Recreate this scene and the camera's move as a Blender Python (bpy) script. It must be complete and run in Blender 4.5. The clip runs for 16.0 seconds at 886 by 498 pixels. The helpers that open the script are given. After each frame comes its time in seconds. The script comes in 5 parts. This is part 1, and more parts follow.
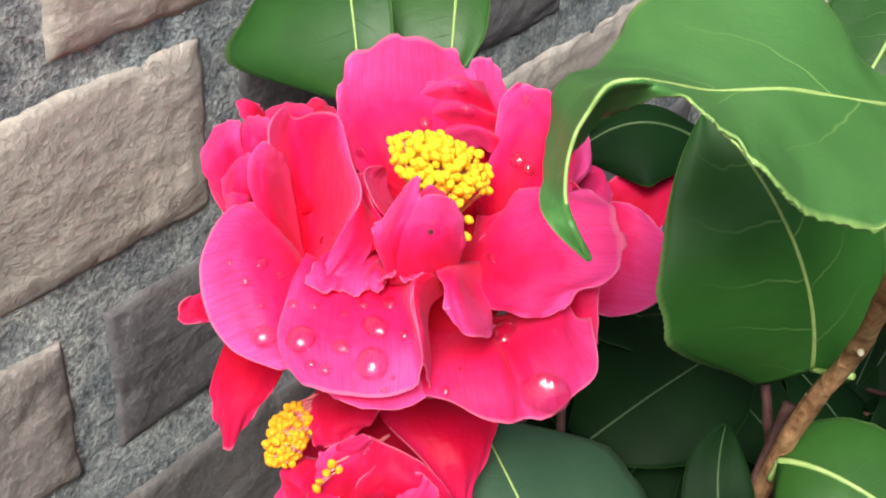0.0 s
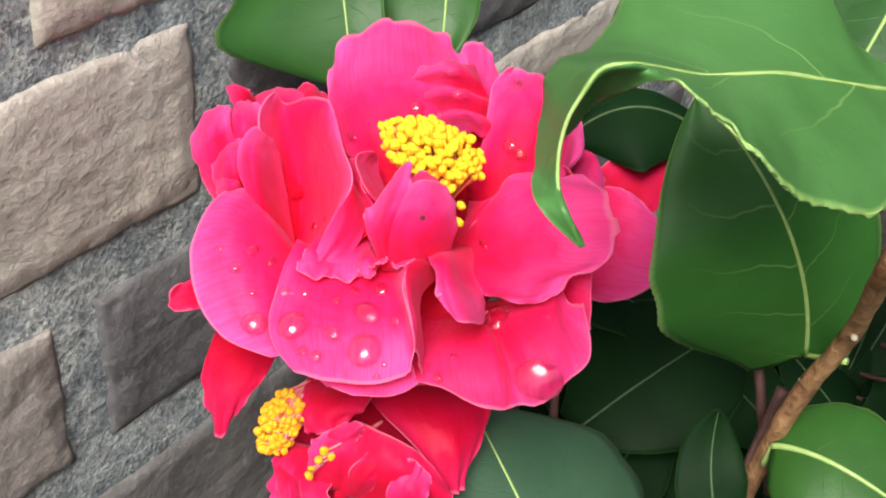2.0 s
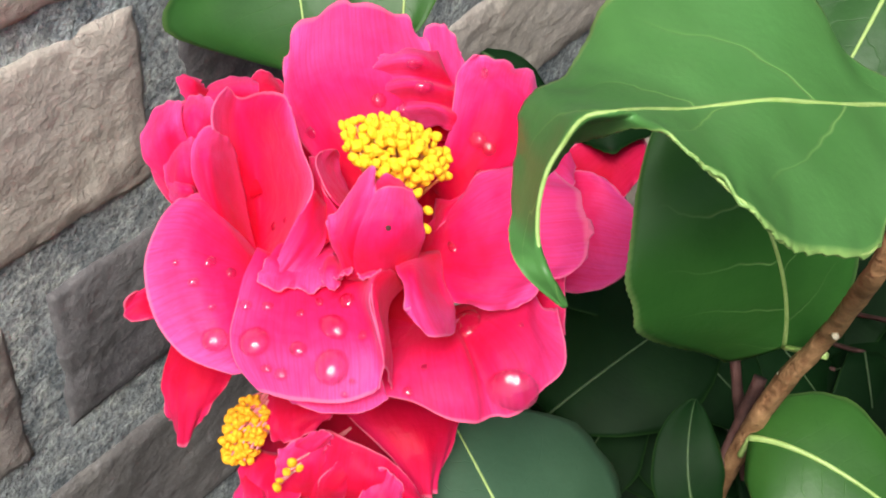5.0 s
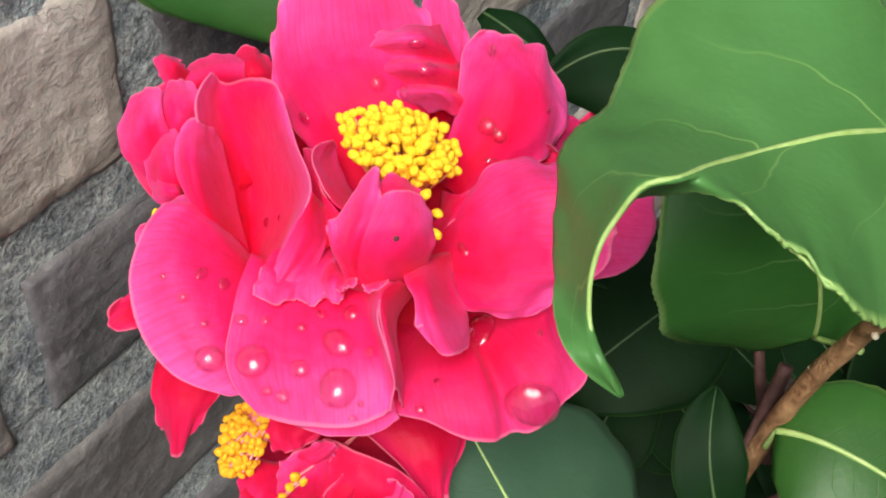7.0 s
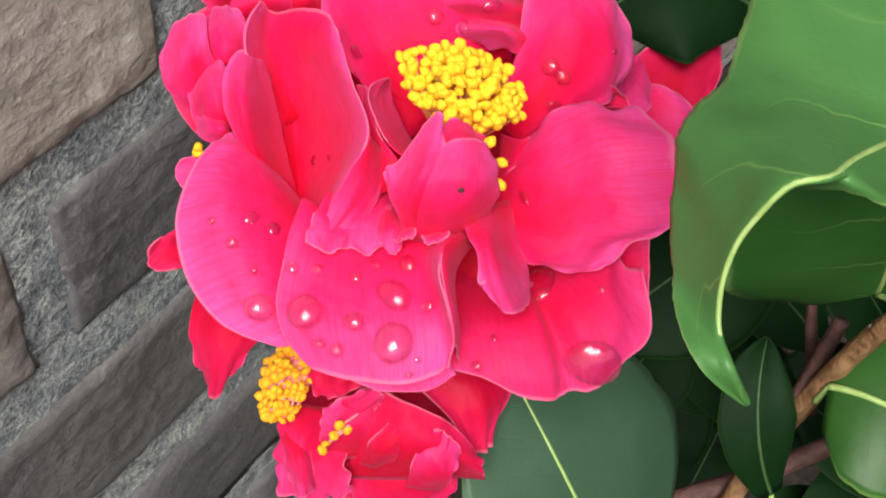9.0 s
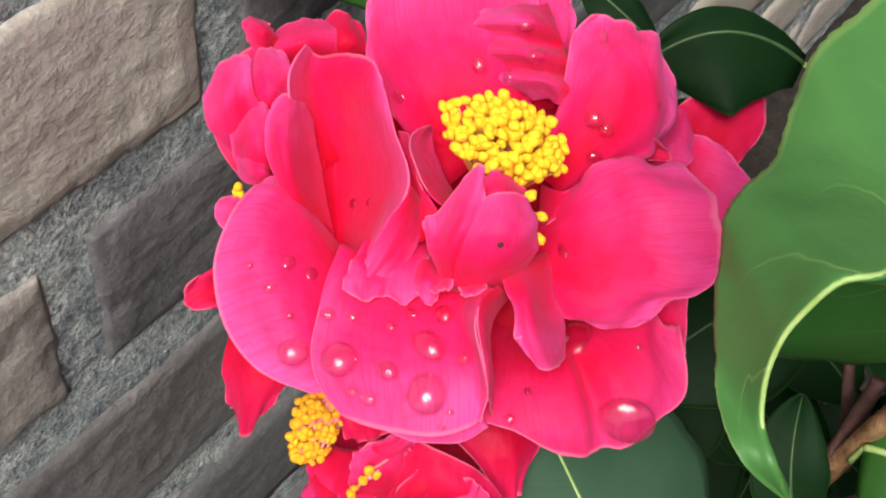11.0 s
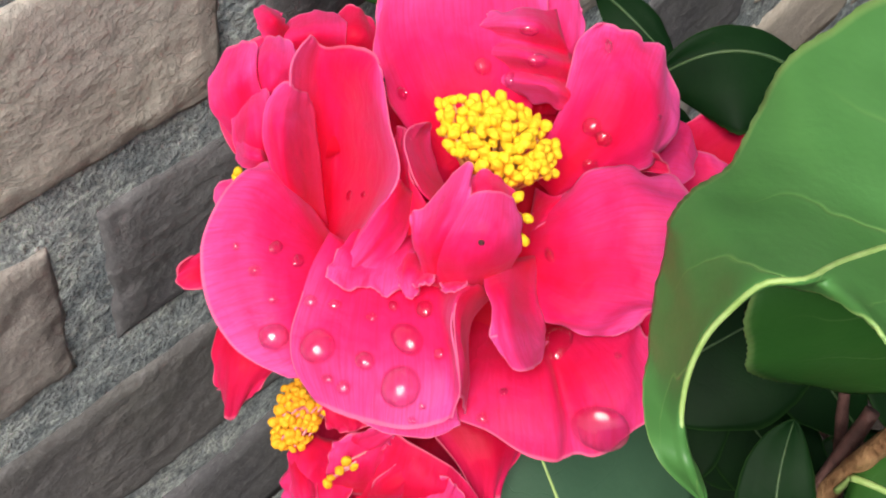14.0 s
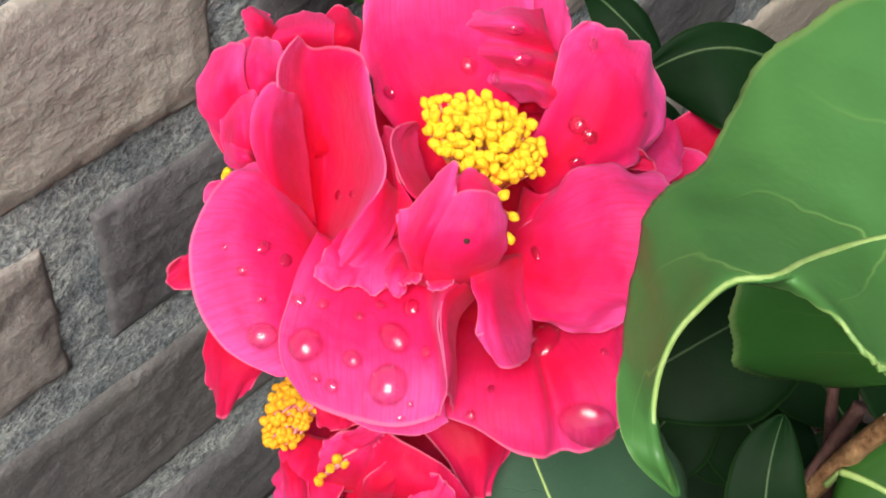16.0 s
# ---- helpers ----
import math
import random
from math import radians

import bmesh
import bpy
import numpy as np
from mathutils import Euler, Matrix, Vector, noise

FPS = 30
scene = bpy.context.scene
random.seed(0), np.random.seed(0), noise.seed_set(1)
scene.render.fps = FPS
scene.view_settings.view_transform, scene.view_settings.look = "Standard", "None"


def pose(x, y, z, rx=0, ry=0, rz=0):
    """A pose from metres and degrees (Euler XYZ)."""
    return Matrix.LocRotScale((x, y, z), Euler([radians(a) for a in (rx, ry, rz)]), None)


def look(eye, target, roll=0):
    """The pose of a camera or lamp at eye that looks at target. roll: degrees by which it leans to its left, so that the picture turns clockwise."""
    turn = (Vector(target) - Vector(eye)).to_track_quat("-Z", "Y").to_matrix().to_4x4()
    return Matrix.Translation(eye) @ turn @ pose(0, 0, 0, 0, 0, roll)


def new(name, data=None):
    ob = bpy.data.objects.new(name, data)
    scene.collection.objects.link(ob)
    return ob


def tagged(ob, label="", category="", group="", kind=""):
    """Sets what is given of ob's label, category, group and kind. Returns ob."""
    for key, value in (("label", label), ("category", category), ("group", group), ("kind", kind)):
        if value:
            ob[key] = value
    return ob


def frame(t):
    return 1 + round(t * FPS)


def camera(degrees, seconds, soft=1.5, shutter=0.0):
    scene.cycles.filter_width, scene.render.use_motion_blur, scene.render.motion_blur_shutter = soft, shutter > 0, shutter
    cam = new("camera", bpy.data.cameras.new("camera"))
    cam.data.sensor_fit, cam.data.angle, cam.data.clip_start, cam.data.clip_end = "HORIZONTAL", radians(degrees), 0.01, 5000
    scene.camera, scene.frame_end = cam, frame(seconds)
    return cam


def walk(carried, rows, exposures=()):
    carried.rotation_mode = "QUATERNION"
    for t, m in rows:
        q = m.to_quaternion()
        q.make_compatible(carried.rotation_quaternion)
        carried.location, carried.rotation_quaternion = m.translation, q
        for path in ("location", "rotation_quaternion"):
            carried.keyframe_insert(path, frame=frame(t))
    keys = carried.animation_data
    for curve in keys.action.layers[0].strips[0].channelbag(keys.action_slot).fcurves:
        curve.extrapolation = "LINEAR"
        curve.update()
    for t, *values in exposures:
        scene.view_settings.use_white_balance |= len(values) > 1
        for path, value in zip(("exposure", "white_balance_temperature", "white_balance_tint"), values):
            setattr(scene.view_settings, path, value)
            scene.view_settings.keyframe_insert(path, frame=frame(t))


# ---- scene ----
# camera and walk
cam = camera(40, 16.0, soft=1.9)
PATH = [
    (0, (-0.2094, -0.2873, 0.7964), (-0.0164, -0.1477, 0.6140), 4.98),
    (0.5, (-0.2077, -0.2873, 0.7971), (-0.0142, -0.1497, 0.6137), 5.04),
    (1, (-0.2080, -0.2878, 0.7959), (-0.0148, -0.1504, 0.6120), 5.06),
    (1.5, (-0.2082, -0.2869, 0.7944), (-0.0156, -0.1500, 0.6096), 5.05),
    (2, (-0.2078, -0.2865, 0.7954), (-0.0154, -0.1498, 0.6102), 5.11),
    (2.5, (-0.2067, -0.2857, 0.7956), (-0.0143, -0.1492, 0.6102), 5.07),
    (3, (-0.2047, -0.2842, 0.7962), (-0.0125, -0.1486, 0.6100), 5.01),
    (3.5, (-0.2023, -0.2817, 0.7997), (-0.0110, -0.1486, 0.6107), 4.88),
    (4, (-0.1986, -0.2777, 0.8031), (-0.0086, -0.1491, 0.6098), 5.25),
    (4.2, (-0.1973, -0.2764, 0.8055), (-0.0073, -0.1493, 0.6113), 5.43),
    (6.3, (-0.1686, -0.2495, 0.8018), (0.0119, -0.1421, 0.5876), 5.68),
    (6.5, (-0.1659, -0.2468, 0.8030), (0.0130, -0.1406, 0.5869), 5.72),
    (7, (-0.1634, -0.2391, 0.8056), (0.0147, -0.1360, 0.5873), 6.16),
    (7.5, (-0.1606, -0.2321, 0.8050), (0.0173, -0.1332, 0.5847), 7.07),
    (8, (-0.1586, -0.2255, 0.8030), (0.0155, -0.1319, 0.5774), 8.01),
    (8.5, (-0.1576, -0.2195, 0.8011), (0.0111, -0.1306, 0.5695), 8.92),
    (9, (-0.1577, -0.2145, 0.8024), (0.0069, -0.1265, 0.5675), 9.24),
    (9.5, (-0.1603, -0.2087, 0.8028), (0.0055, -0.1197, 0.5691), 9.88),
    (10, (-0.1587, -0.2062, 0.8052), (0.0074, -0.1159, 0.5723), 10.15),
    (10.2, (-0.1575, -0.2040, 0.8069), (0.0083, -0.1142, 0.5734), 10.30),
    (12.3, (-0.1495, -0.2183, 0.8026), (0.0055, -0.1103, 0.5695), 7.85),
    (12.5, (-0.1517, -0.2184, 0.8016), (0.0038, -0.1113, 0.5685), 8.42),
    (13, (-0.1501, -0.2207, 0.8035), (0.0046, -0.1135, 0.5699), 9.11),
    (13.5, (-0.1467, -0.2226, 0.8064), (0.0082, -0.1135, 0.5737), 9.51),
    (14, (-0.1464, -0.2234, 0.8065), (0.0095, -0.1154, 0.5740), 10.08),
    (14.5, (-0.1458, -0.2252, 0.8046), (0.0099, -0.1175, 0.5719), 10.03),
    (15, (-0.1458, -0.2256, 0.8059), (0.0096, -0.1179, 0.5730), 9.90),
    (15.5, (-0.1453, -0.2263, 0.8080), (0.0094, -0.1178, 0.5750), 9.59),
    (16, (-0.1446, -0.2266, 0.8087), (0.0103, -0.1185, 0.5756), 9.47),
]
walk(cam, [(t, look(eye, target, roll)) for t, eye, target, roll in PATH],
     exposures=[(0, 0.27), (4.2, 0.25), (7, 0.04), (10, -0.02), (16, 0.0)])

# bright overcast daylight, in open shade beside a wall
world = bpy.data.worlds.new("world")
scene.world = world
world.use_nodes = True
wn = world.node_tree.nodes
sky = wn.new("ShaderNodeTexSky")
sky.sky_type, sky.sun_disc = "NISHITA", False
sky.sun_elevation, sky.sun_rotation = radians(55), radians(247)
sky.air_density, sky.dust_density = 1.0, 5.0
world.node_tree.links.new(sky.outputs[0], wn["Background"].inputs[0])
wn["Background"].inputs[1].default_value = 0.12
sun = new("sun", bpy.data.lights.new("sun", "SUN"))
sun.data.energy, sun.data.angle, sun.data.color = 3.6, radians(32), (1.0, 0.98, 0.95)
sun.matrix_world = look((-0.88, -0.50, 1.95), (0, -0.13, 0.6))


# ---- materials ----
def material(name):
    m = bpy.data.materials.new(name)
    m.use_nodes = True
    t = m.node_tree
    return m, t, t.nodes["Principled BSDF"]


def node(t, kind, **values):
    n = t.nodes.new(kind)
    for key, value in values.items():
        n.inputs[key].default_value = value
    return n


def ramp(t, source, stops):
    r = t.nodes.new("ShaderNodeValToRGB")
    while len(r.color_ramp.elements) < len(stops):
        r.color_ramp.elements.new(0.5)
    for e, (at, col) in zip(r.color_ramp.elements, stops):
        e.position, e.color = at, (*col, 1)
    t.links.new(source, r.inputs[0])
    return r.outputs[0]


def mix(t, fac, a, b, how="MIX"):
    n = t.nodes.new("ShaderNodeMix")
    n.data_type, n.blend_type = "RGBA", how
    for socket, value in ((0, fac), (6, a), (7, b)):
        if hasattr(value, "is_linked"):
            t.links.new(value, n.inputs[socket])
        else:
            n.inputs[socket].default_value = value if socket == 0 else (*value, 1)
    return n.outputs[2]


def calc(t, how, a, b=0.0):
    n = t.nodes.new("ShaderNodeMath")
    n.operation = how
    for k, value in enumerate((a, b)):
        if hasattr(value, "is_linked"):
            t.links.new(value, n.inputs[k])
        else:
            n.inputs[k].default_value = value
    return n.outputs[0]


def bump(t, bsdf, height, strength, distance):
    b = node(t, "ShaderNodeBump", Strength=strength, Distance=distance)
    t.links.new(height, b.inputs["Height"])
    t.links.new(b.outputs[0], bsdf.inputs["Normal"])


def stretched(t, source, scale):
    m = t.nodes.new("ShaderNodeMapping")
    m.inputs["Scale"].default_value = scale
    t.links.new(source, m.inputs[0])
    return m.outputs[0]


def brick_material(name, low, mid, high):
    """Fired clay, weathered: broad tone shifts, pale lime specks, dark flaked ledges and cracks."""
    m, t, b = material(name)
    co = t.nodes.new("ShaderNodeTexCoord").outputs["Object"]
    info = t.nodes.new("ShaderNodeObjectInfo").outputs["Random"]
    big = node(t, "ShaderNodeTexNoise", Scale=17.0, Detail=7.0, Roughness=0.62)
    fine = node(t, "ShaderNodeTexNoise", Scale=330.0, Detail=5.0, Roughness=0.7)
    ledge = node(t, "ShaderNodeTexNoise", Scale=26.0, Detail=8.0, Roughness=0.56, Distortion=0.5)
    pits = node(t, "ShaderNodeTexNoise", Scale=95.0, Detail=4.0, Roughness=0.6)
    for n in (big, fine, pits):
        t.links.new(co, n.inputs["Vector"])
    t.links.new(stretched(t, co, (0.75, 1.0, 1.5)), ledge.inputs["Vector"])
    col = ramp(t, big.outputs[0], [(0.3, low), (0.5, mid), (0.7, high)])
    moss = node(t, "ShaderNodeTexNoise", Scale=9.0, Detail=5.0, Roughness=0.6)
    t.links.new(co, moss.inputs["Vector"])
    col = mix(t, ramp(t, moss.outputs[0], [(0.45, (0, 0, 0)), (0.68, (0.4, 0.4, 0.4))]), col, tuple(c * k for c, k in zip(high, (0.95, 1.0, 0.88))))
    shade = ramp(t, info, [(0.0, (0.88, 0.86, 0.88)), (0.5, (1.0, 1.0, 1.0)), (1.0, (1.08, 1.02, 0.96))])
    col = mix(t, 1.0, col, shade, "MULTIPLY")
    col = mix(t, ramp(t, pits.outputs[0], [(0.52, (0, 0, 0)), (0.72, (0.4, 0.4, 0.4))]), col, tuple(min(1.0, c * 1.25) for c in high))
    col = mix(t, ramp(t, fine.outputs[0], [(0.5, (0, 0, 0)), (0.72, (0.6, 0.6, 0.6))]), col, tuple(min(1.0, c * 1.35) for c in high))
    steps = calc(t, "PINGPONG", calc(t, "MULTIPLY", ledge.outputs[0], 7.0), 0.5)
    crack = ramp(t, steps, [(0.0, (1, 1, 1)), (0.05, (0, 0, 0))])
    some = ramp(t, big.outputs[0], [(0.43, (0, 0, 0)), (0.52, (1, 1, 1))])
    crack = mix(t, 1.0, crack, some, "MULTIPLY")
    col = mix(t, calc(t, "MULTIPLY", crack, 0.14), col, (0.09, 0.075, 0.07))
    t.links.new(col, b.inputs["Base Color"])
    b.inputs["Roughness"].default_value = 0.88
    h = calc(t, "ADD", calc(t, "MULTIPLY", ledge.outputs[0], 1.0), calc(t, "MULTIPLY", fine.outputs[0], 0.25))
    h = calc(t, "ADD", h, calc(t, "MULTIPLY", pits.outputs[0], 0.4))
    h = calc(t, "SUBTRACT", h, calc(t, "MULTIPLY", crack, 0.08))
    bump(t, b, h, 0.75, 0.004)
    return m


def mortar_material():
    """Coarse lime mortar: grey sand, pale grains, damp darker and limy lighter stretches."""
    m, t, b = material("gritty_mortar")
    co = t.nodes.new("ShaderNodeTexCoord").outputs["Object"]
    sand = node(t, "ShaderNodeTexNoise", Scale=430.0, Detail=3.0, Roughness=0.65)
    grit = node(t, "ShaderNodeTexNoise", Scale=190.0, Detail=6.0, Roughness=0.7)
    patch = node(t, "ShaderNodeTexNoise", Scale=85.0, Detail=6.0, Roughness=0.65)
    big = node(t, "ShaderNodeTexNoise", Scale=11.0, Detail=4.0)
    pebble = node(t, "ShaderNodeTexVoronoi", Scale=260.0, Randomness=1.0)
    for n in (sand, grit, patch, big, pebble):
        t.links.new(co, n.inputs["Vector"])
    col = ramp(t, big.outputs[0], [(0.35, (0.50, 0.57, 0.60)), (0.65, (0.82, 0.86, 0.84))])
    col = mix(t, 0.8, col, ramp(t, patch.outputs[0], [(0.38, (0.46, 0.5, 0.53)), (0.5, (0.88, 0.9, 0.9)), (0.62, (1.4, 1.4, 1.32))]), "MULTIPLY")
    col = mix(t, 0.8, col, ramp(t, sand.outputs[0], [(0.38, (0.5, 0.51, 0.53)), (0.5, (0.88, 0.88, 0.88)), (0.62, (1.25, 1.25, 1.2))]), "MULTIPLY")
    col = mix(t, ramp(t, grit.outputs[0], [(0.36, (0.6, 0.6, 0.6)), (0.46, (0, 0, 0))]), col, (0.13, 0.14, 0.14))
    bright = ramp(t, pebble.outputs["Color"], [(0.55, (0, 0, 0)), (0.8, (1, 1, 1))])
    grain = mix(t, 1.0, ramp(t, pebble.outputs["Distance"], [(0.18, (0.6, 0.6, 0.6)), (0.36, (0, 0, 0))]), bright, "MULTIPLY")
    col = mix(t, grain, col, (0.72, 0.72, 0.68))
    t.links.new(col, b.inputs["Base Color"])
    b.inputs["Roughness"].default_value = 0.95
    h = calc(t, "ADD", calc(t, "MULTIPLY", grit.outputs[0], 1.2), calc(t, "MULTIPLY", sand.outputs[0], 0.7))
    bump(t, b, calc(t, "ADD", h, patch.outputs[0]), 0.9, 0.007)
    return m


def soil_material():
    m, t, b = material("dry_soil")
    co = t.nodes.new("ShaderNodeTexCoord").outputs["Object"]
    a = node(t, "ShaderNodeTexNoise", Scale=60.0, Detail=8.0, Roughness=0.7)
    t.links.new(co, a.inputs["Vector"])
    t.links.new(ramp(t, a.outputs[0], [(0.35, (0.015, 0.012, 0.01)), (0.6, (0.05, 0.038, 0.03)), (0.78, (0.16, 0.12, 0.1))]), b.inputs["Base Color"])
    b.inputs["Roughness"].default_value = 0.95
    bump(t, b, a.outputs[0], 1.0, 0.01)
    return m


def petal_material(name, dark, mid, pale, gloss=0.5, glow=0.32, middle=0.18, length=0.46):
    """Petal skin: faint veins along its length, a pale thin rim, light shining through."""
    m, t, b = material(name)
    uv = t.nodes.new("ShaderNodeUVMap").outputs[0]
    split = t.nodes.new("ShaderNodeSeparateXYZ")
    t.links.new(uv, split.inputs[0])
    across, along = split.outputs[0], split.outputs[1]
    info = t.nodes.new("ShaderNodeObjectInfo").outputs["Random"]
    veins = node(t, "ShaderNodeTexNoise", Scale=1.0, Detail=4.0, Roughness=0.65, Distortion=0.9)
    t.links.new(stretched(t, uv, (64.0, 3.0, 1.0)), veins.inputs["Vector"])
    blotch = node(t, "ShaderNodeTexNoise", Scale=2.2, Detail=4.0, Roughness=0.55)
    off = t.nodes.new("ShaderNodeVectorMath")
    t.links.new(uv, off.inputs[0])
    t.links.new(calc(t, "MULTIPLY", info, 37.0), off.inputs[1])
    t.links.new(off.outputs[0], blotch.inputs["Vector"])
    sides = calc(t, "ABSOLUTE", calc(t, "SUBTRACT", calc(t, "MULTIPLY", across, 2.0), 1.0))
    reach = calc(t, "ADD", calc(t, "MULTIPLY", along, length), calc(t, "MULTIPLY", calc(t, "MULTIPLY", sides, sides), middle))
    col = ramp(t, calc(t, "ADD", reach, calc(t, "MULTIPLY", blotch.outputs[0], 0.62)), [(0.33, dark), (0.54, mid), (0.85, pale)])
    col = mix(t, ramp(t, veins.outputs[0], [(0.34, (0.34, 0.34, 0.34)), (0.6, (0, 0, 0))]), col, dark)
    edge = calc(t, "MAXIMUM", calc(t, "MULTIPLY", calc(t, "ABSOLUTE", calc(t, "SUBTRACT", calc(t, "MULTIPLY", across, 2.0), 1.0)), calc(t, "MINIMUM", calc(t, "MULTIPLY", along, 3.0), 1.0)), along)
    col = mix(t, ramp(t, edge, [(0.968, (0, 0, 0)), (0.985, (0.55, 0.55, 0.55))]), col, (0.98, 0.27, 0.43))
    t.links.new(col, b.inputs["Base Color"])
    wet = node(t, "ShaderNodeTexNoise", Scale=60.0, Detail=4.0, Roughness=0.6)
    dents = node(t, "ShaderNodeTexNoise", Scale=130.0, Detail=3.0, Roughness=0.55, Distortion=0.6)
    where = t.nodes.new("ShaderNodeTexCoord").outputs["Object"]
    t.links.new(where, wet.inputs["Vector"])
    t.links.new(where, dents.inputs["Vector"])
    t.links.new(ramp(t, wet.outputs[0], [(0.35, (gloss - 0.05,) * 3), (0.62, (gloss + 0.18,) * 3)]), b.inputs["Roughness"])
    b.inputs["Specular IOR Level"].default_value = 0.17
    b.inputs["Sheen Weight"].default_value = 0.15
    b.inputs["Sheen Tint"].default_value = (1.0, 0.55, 0.95, 1)
    cells = node(t, "ShaderNodeTexNoise", Scale=900.0, Detail=2.0)
    t.links.new(t.nodes.new("ShaderNodeTexCoord").outputs["Object"], cells.inputs["Vector"])
    h = calc(t, "ADD", calc(t, "MULTIPLY", veins.outputs[0], 0.3), calc(t, "MULTIPLY", blotch.outputs[0], 1.2))
    bump(t, b, calc(t, "ADD", calc(t, "ADD", h, calc(t, "MULTIPLY", dents.outputs[0], 4.2)), calc(t, "MULTIPLY", cells.outputs[0], 0.12)), 0.22, 0.001)
    tr = t.nodes.new("ShaderNodeBsdfTranslucent")
    t.links.new(col, tr.inputs[0])
    mx = t.nodes.new("ShaderNodeMixShader")
    mx.inputs[0].default_value = glow
    t.links.new(b.outputs[0], mx.inputs[1])
    t.links.new(tr.outputs[0], mx.inputs[2])
    t.links.new(mx.outputs[0], t.nodes["Material Output"].inputs[0])
    return m


def leaf_material(name, dark, light, vein, gloss=0.33, veins=9.0, strength=0.07):
    """Leathery leaf skin: side veins that slant towards the tip, blotches, a waxy gloss."""
    m, t, b = material(name)
    uv = t.nodes.new("ShaderNodeUVMap").outputs[0]
    split = t.nodes.new("ShaderNodeSeparateXYZ")
    t.links.new(uv, split.inputs[0])
    q = calc(t, "SUBTRACT", calc(t, "MULTIPLY", split.outputs[0], 2.0), 1.0)
    side = calc(t, "ABSOLUTE", q)
    wob = node(t, "ShaderNodeTexNoise", Scale=5.0, Detail=2.0)
    t.links.new(uv, wob.inputs["Vector"])
    at = calc(t, "SUBTRACT", split.outputs[1], calc(t, "MULTIPLY", side, 0.22))
    at = calc(t, "ADD", at, calc(t, "MULTIPLY", wob.outputs[0], 0.11))
    at = calc(t, "ADD", at, calc(t, "MULTIPLY", calc(t, "SIGN", q), 0.03))
    wave = calc(t, "PINGPONG", calc(t, "MULTIPLY", at, veins), 0.5)
    line = ramp(t, wave, [(0.0, (1, 1, 1)), (0.024, (0, 0, 0))])
    fade = ramp(t, side, [(0.0, (1, 1, 1)), (0.78, (0, 0, 0))])
    line = mix(t, 1.0, line, fade, "MULTIPLY")
    patch = node(t, "ShaderNodeTexNoise", Scale=34.0, Detail=4.0, Roughness=0.6)
    co = t.nodes.new("ShaderNodeTexCoord").outputs["Object"]
    t.links.new(co, patch.inputs["Vector"])
    fine = node(t, "ShaderNodeTexNoise", Scale=700.0, Detail=3.0)
    t.links.new(co, fine.inputs["Vector"])
    col = ramp(t, patch.outputs[0], [(0.3, dark), (0.7, light)])
    amount = t.nodes.new("ShaderNodeRGBToBW")
    t.links.new(line, amount.inputs[0])
    col = mix(t, calc(t, "MULTIPLY", amount.outputs[0], strength), col, vein)
    col = mix(t, ramp(t, side, [(0.955, (0, 0, 0)), (0.99, (0.7, 0.7, 0.7))]), col, vein)
    t.links.new(col, b.inputs["Base Color"])
    b.inputs["Roughness"].default_value = gloss
    b.inputs["Specular IOR Level"].default_value = 0.5 if gloss < 0.41 else 0.32 if gloss < 0.55 else 0.1
    h = calc(t, "ADD", calc(t, "MULTIPLY", amount.outputs[0], -0.25), calc(t, "ADD", patch.outputs[0], calc(t, "MULTIPLY", fine.outputs[0], 0.12)))
    bump(t, b, h, 0.3, 0.002)
    tr = t.nodes.new("ShaderNodeBsdfTranslucent")
    t.links.new(mix(t, 0.4, col, vein), tr.inputs[0])
    mx = t.nodes.new("ShaderNodeMixShader")
    mx.inputs[0].default_value = 0.12
    t.links.new(b.outputs[0], mx.inputs[1])
    t.links.new(tr.outputs[0], mx.inputs[2])
    t.links.new(mx.outputs[0], t.nodes["Material Output"].inputs[0])
    return m


def plain_material(name, a, c, scale, rough, relief=0.3, depth=0.001):
    m, t, b = material(name)
    co = t.nodes.new("ShaderNodeTexCoord").outputs["Object"]
    n = node(t, "ShaderNodeTexNoise", Scale=scale, Detail=5.0, Roughness=0.65)
    t.links.new(co, n.inputs["Vector"])
    t.links.new(ramp(t, n.outputs[0], [(0.35, a), (0.65, c)]), b.inputs["Base Color"])
    b.inputs["Roughness"].default_value = rough
    bump(t, b, n.outputs[0], relief, depth)
    return m


def water_material():
    m, t, b = material("water")
    clear, bent, shine = (t.nodes.new("ShaderNodeBsdf" + k) for k in ("Transparent", "Refraction", "Glossy"))
    bent.inputs["IOR"].default_value, bent.inputs["Roughness"].default_value = 1.33, 0.0
    shine.inputs["Roughness"].default_value = 0.02
    body, skin = t.nodes.new("ShaderNodeMixShader"), t.nodes.new("ShaderNodeMixShader")
    body.inputs[0].default_value = 0.6
    t.links.new(clear.outputs[0], body.inputs[1])
    t.links.new(bent.outputs[0], body.inputs[2])
    rim = node(t, "ShaderNodeLayerWeight", Blend=0.5)
    gleam = calc(t, "ADD", calc(t, "MULTIPLY", calc(t, "POWER", rim.outputs["Facing"], 1.5), 0.7), 0.06)
    t.links.new(gleam, skin.inputs[0])
    t.links.new(body.outputs[0], skin.inputs[1])
    t.links.new(shine.outputs[0], skin.inputs[2])
    t.links.new(skin.outputs[0], t.nodes["Material Output"].inputs[0])
    return m


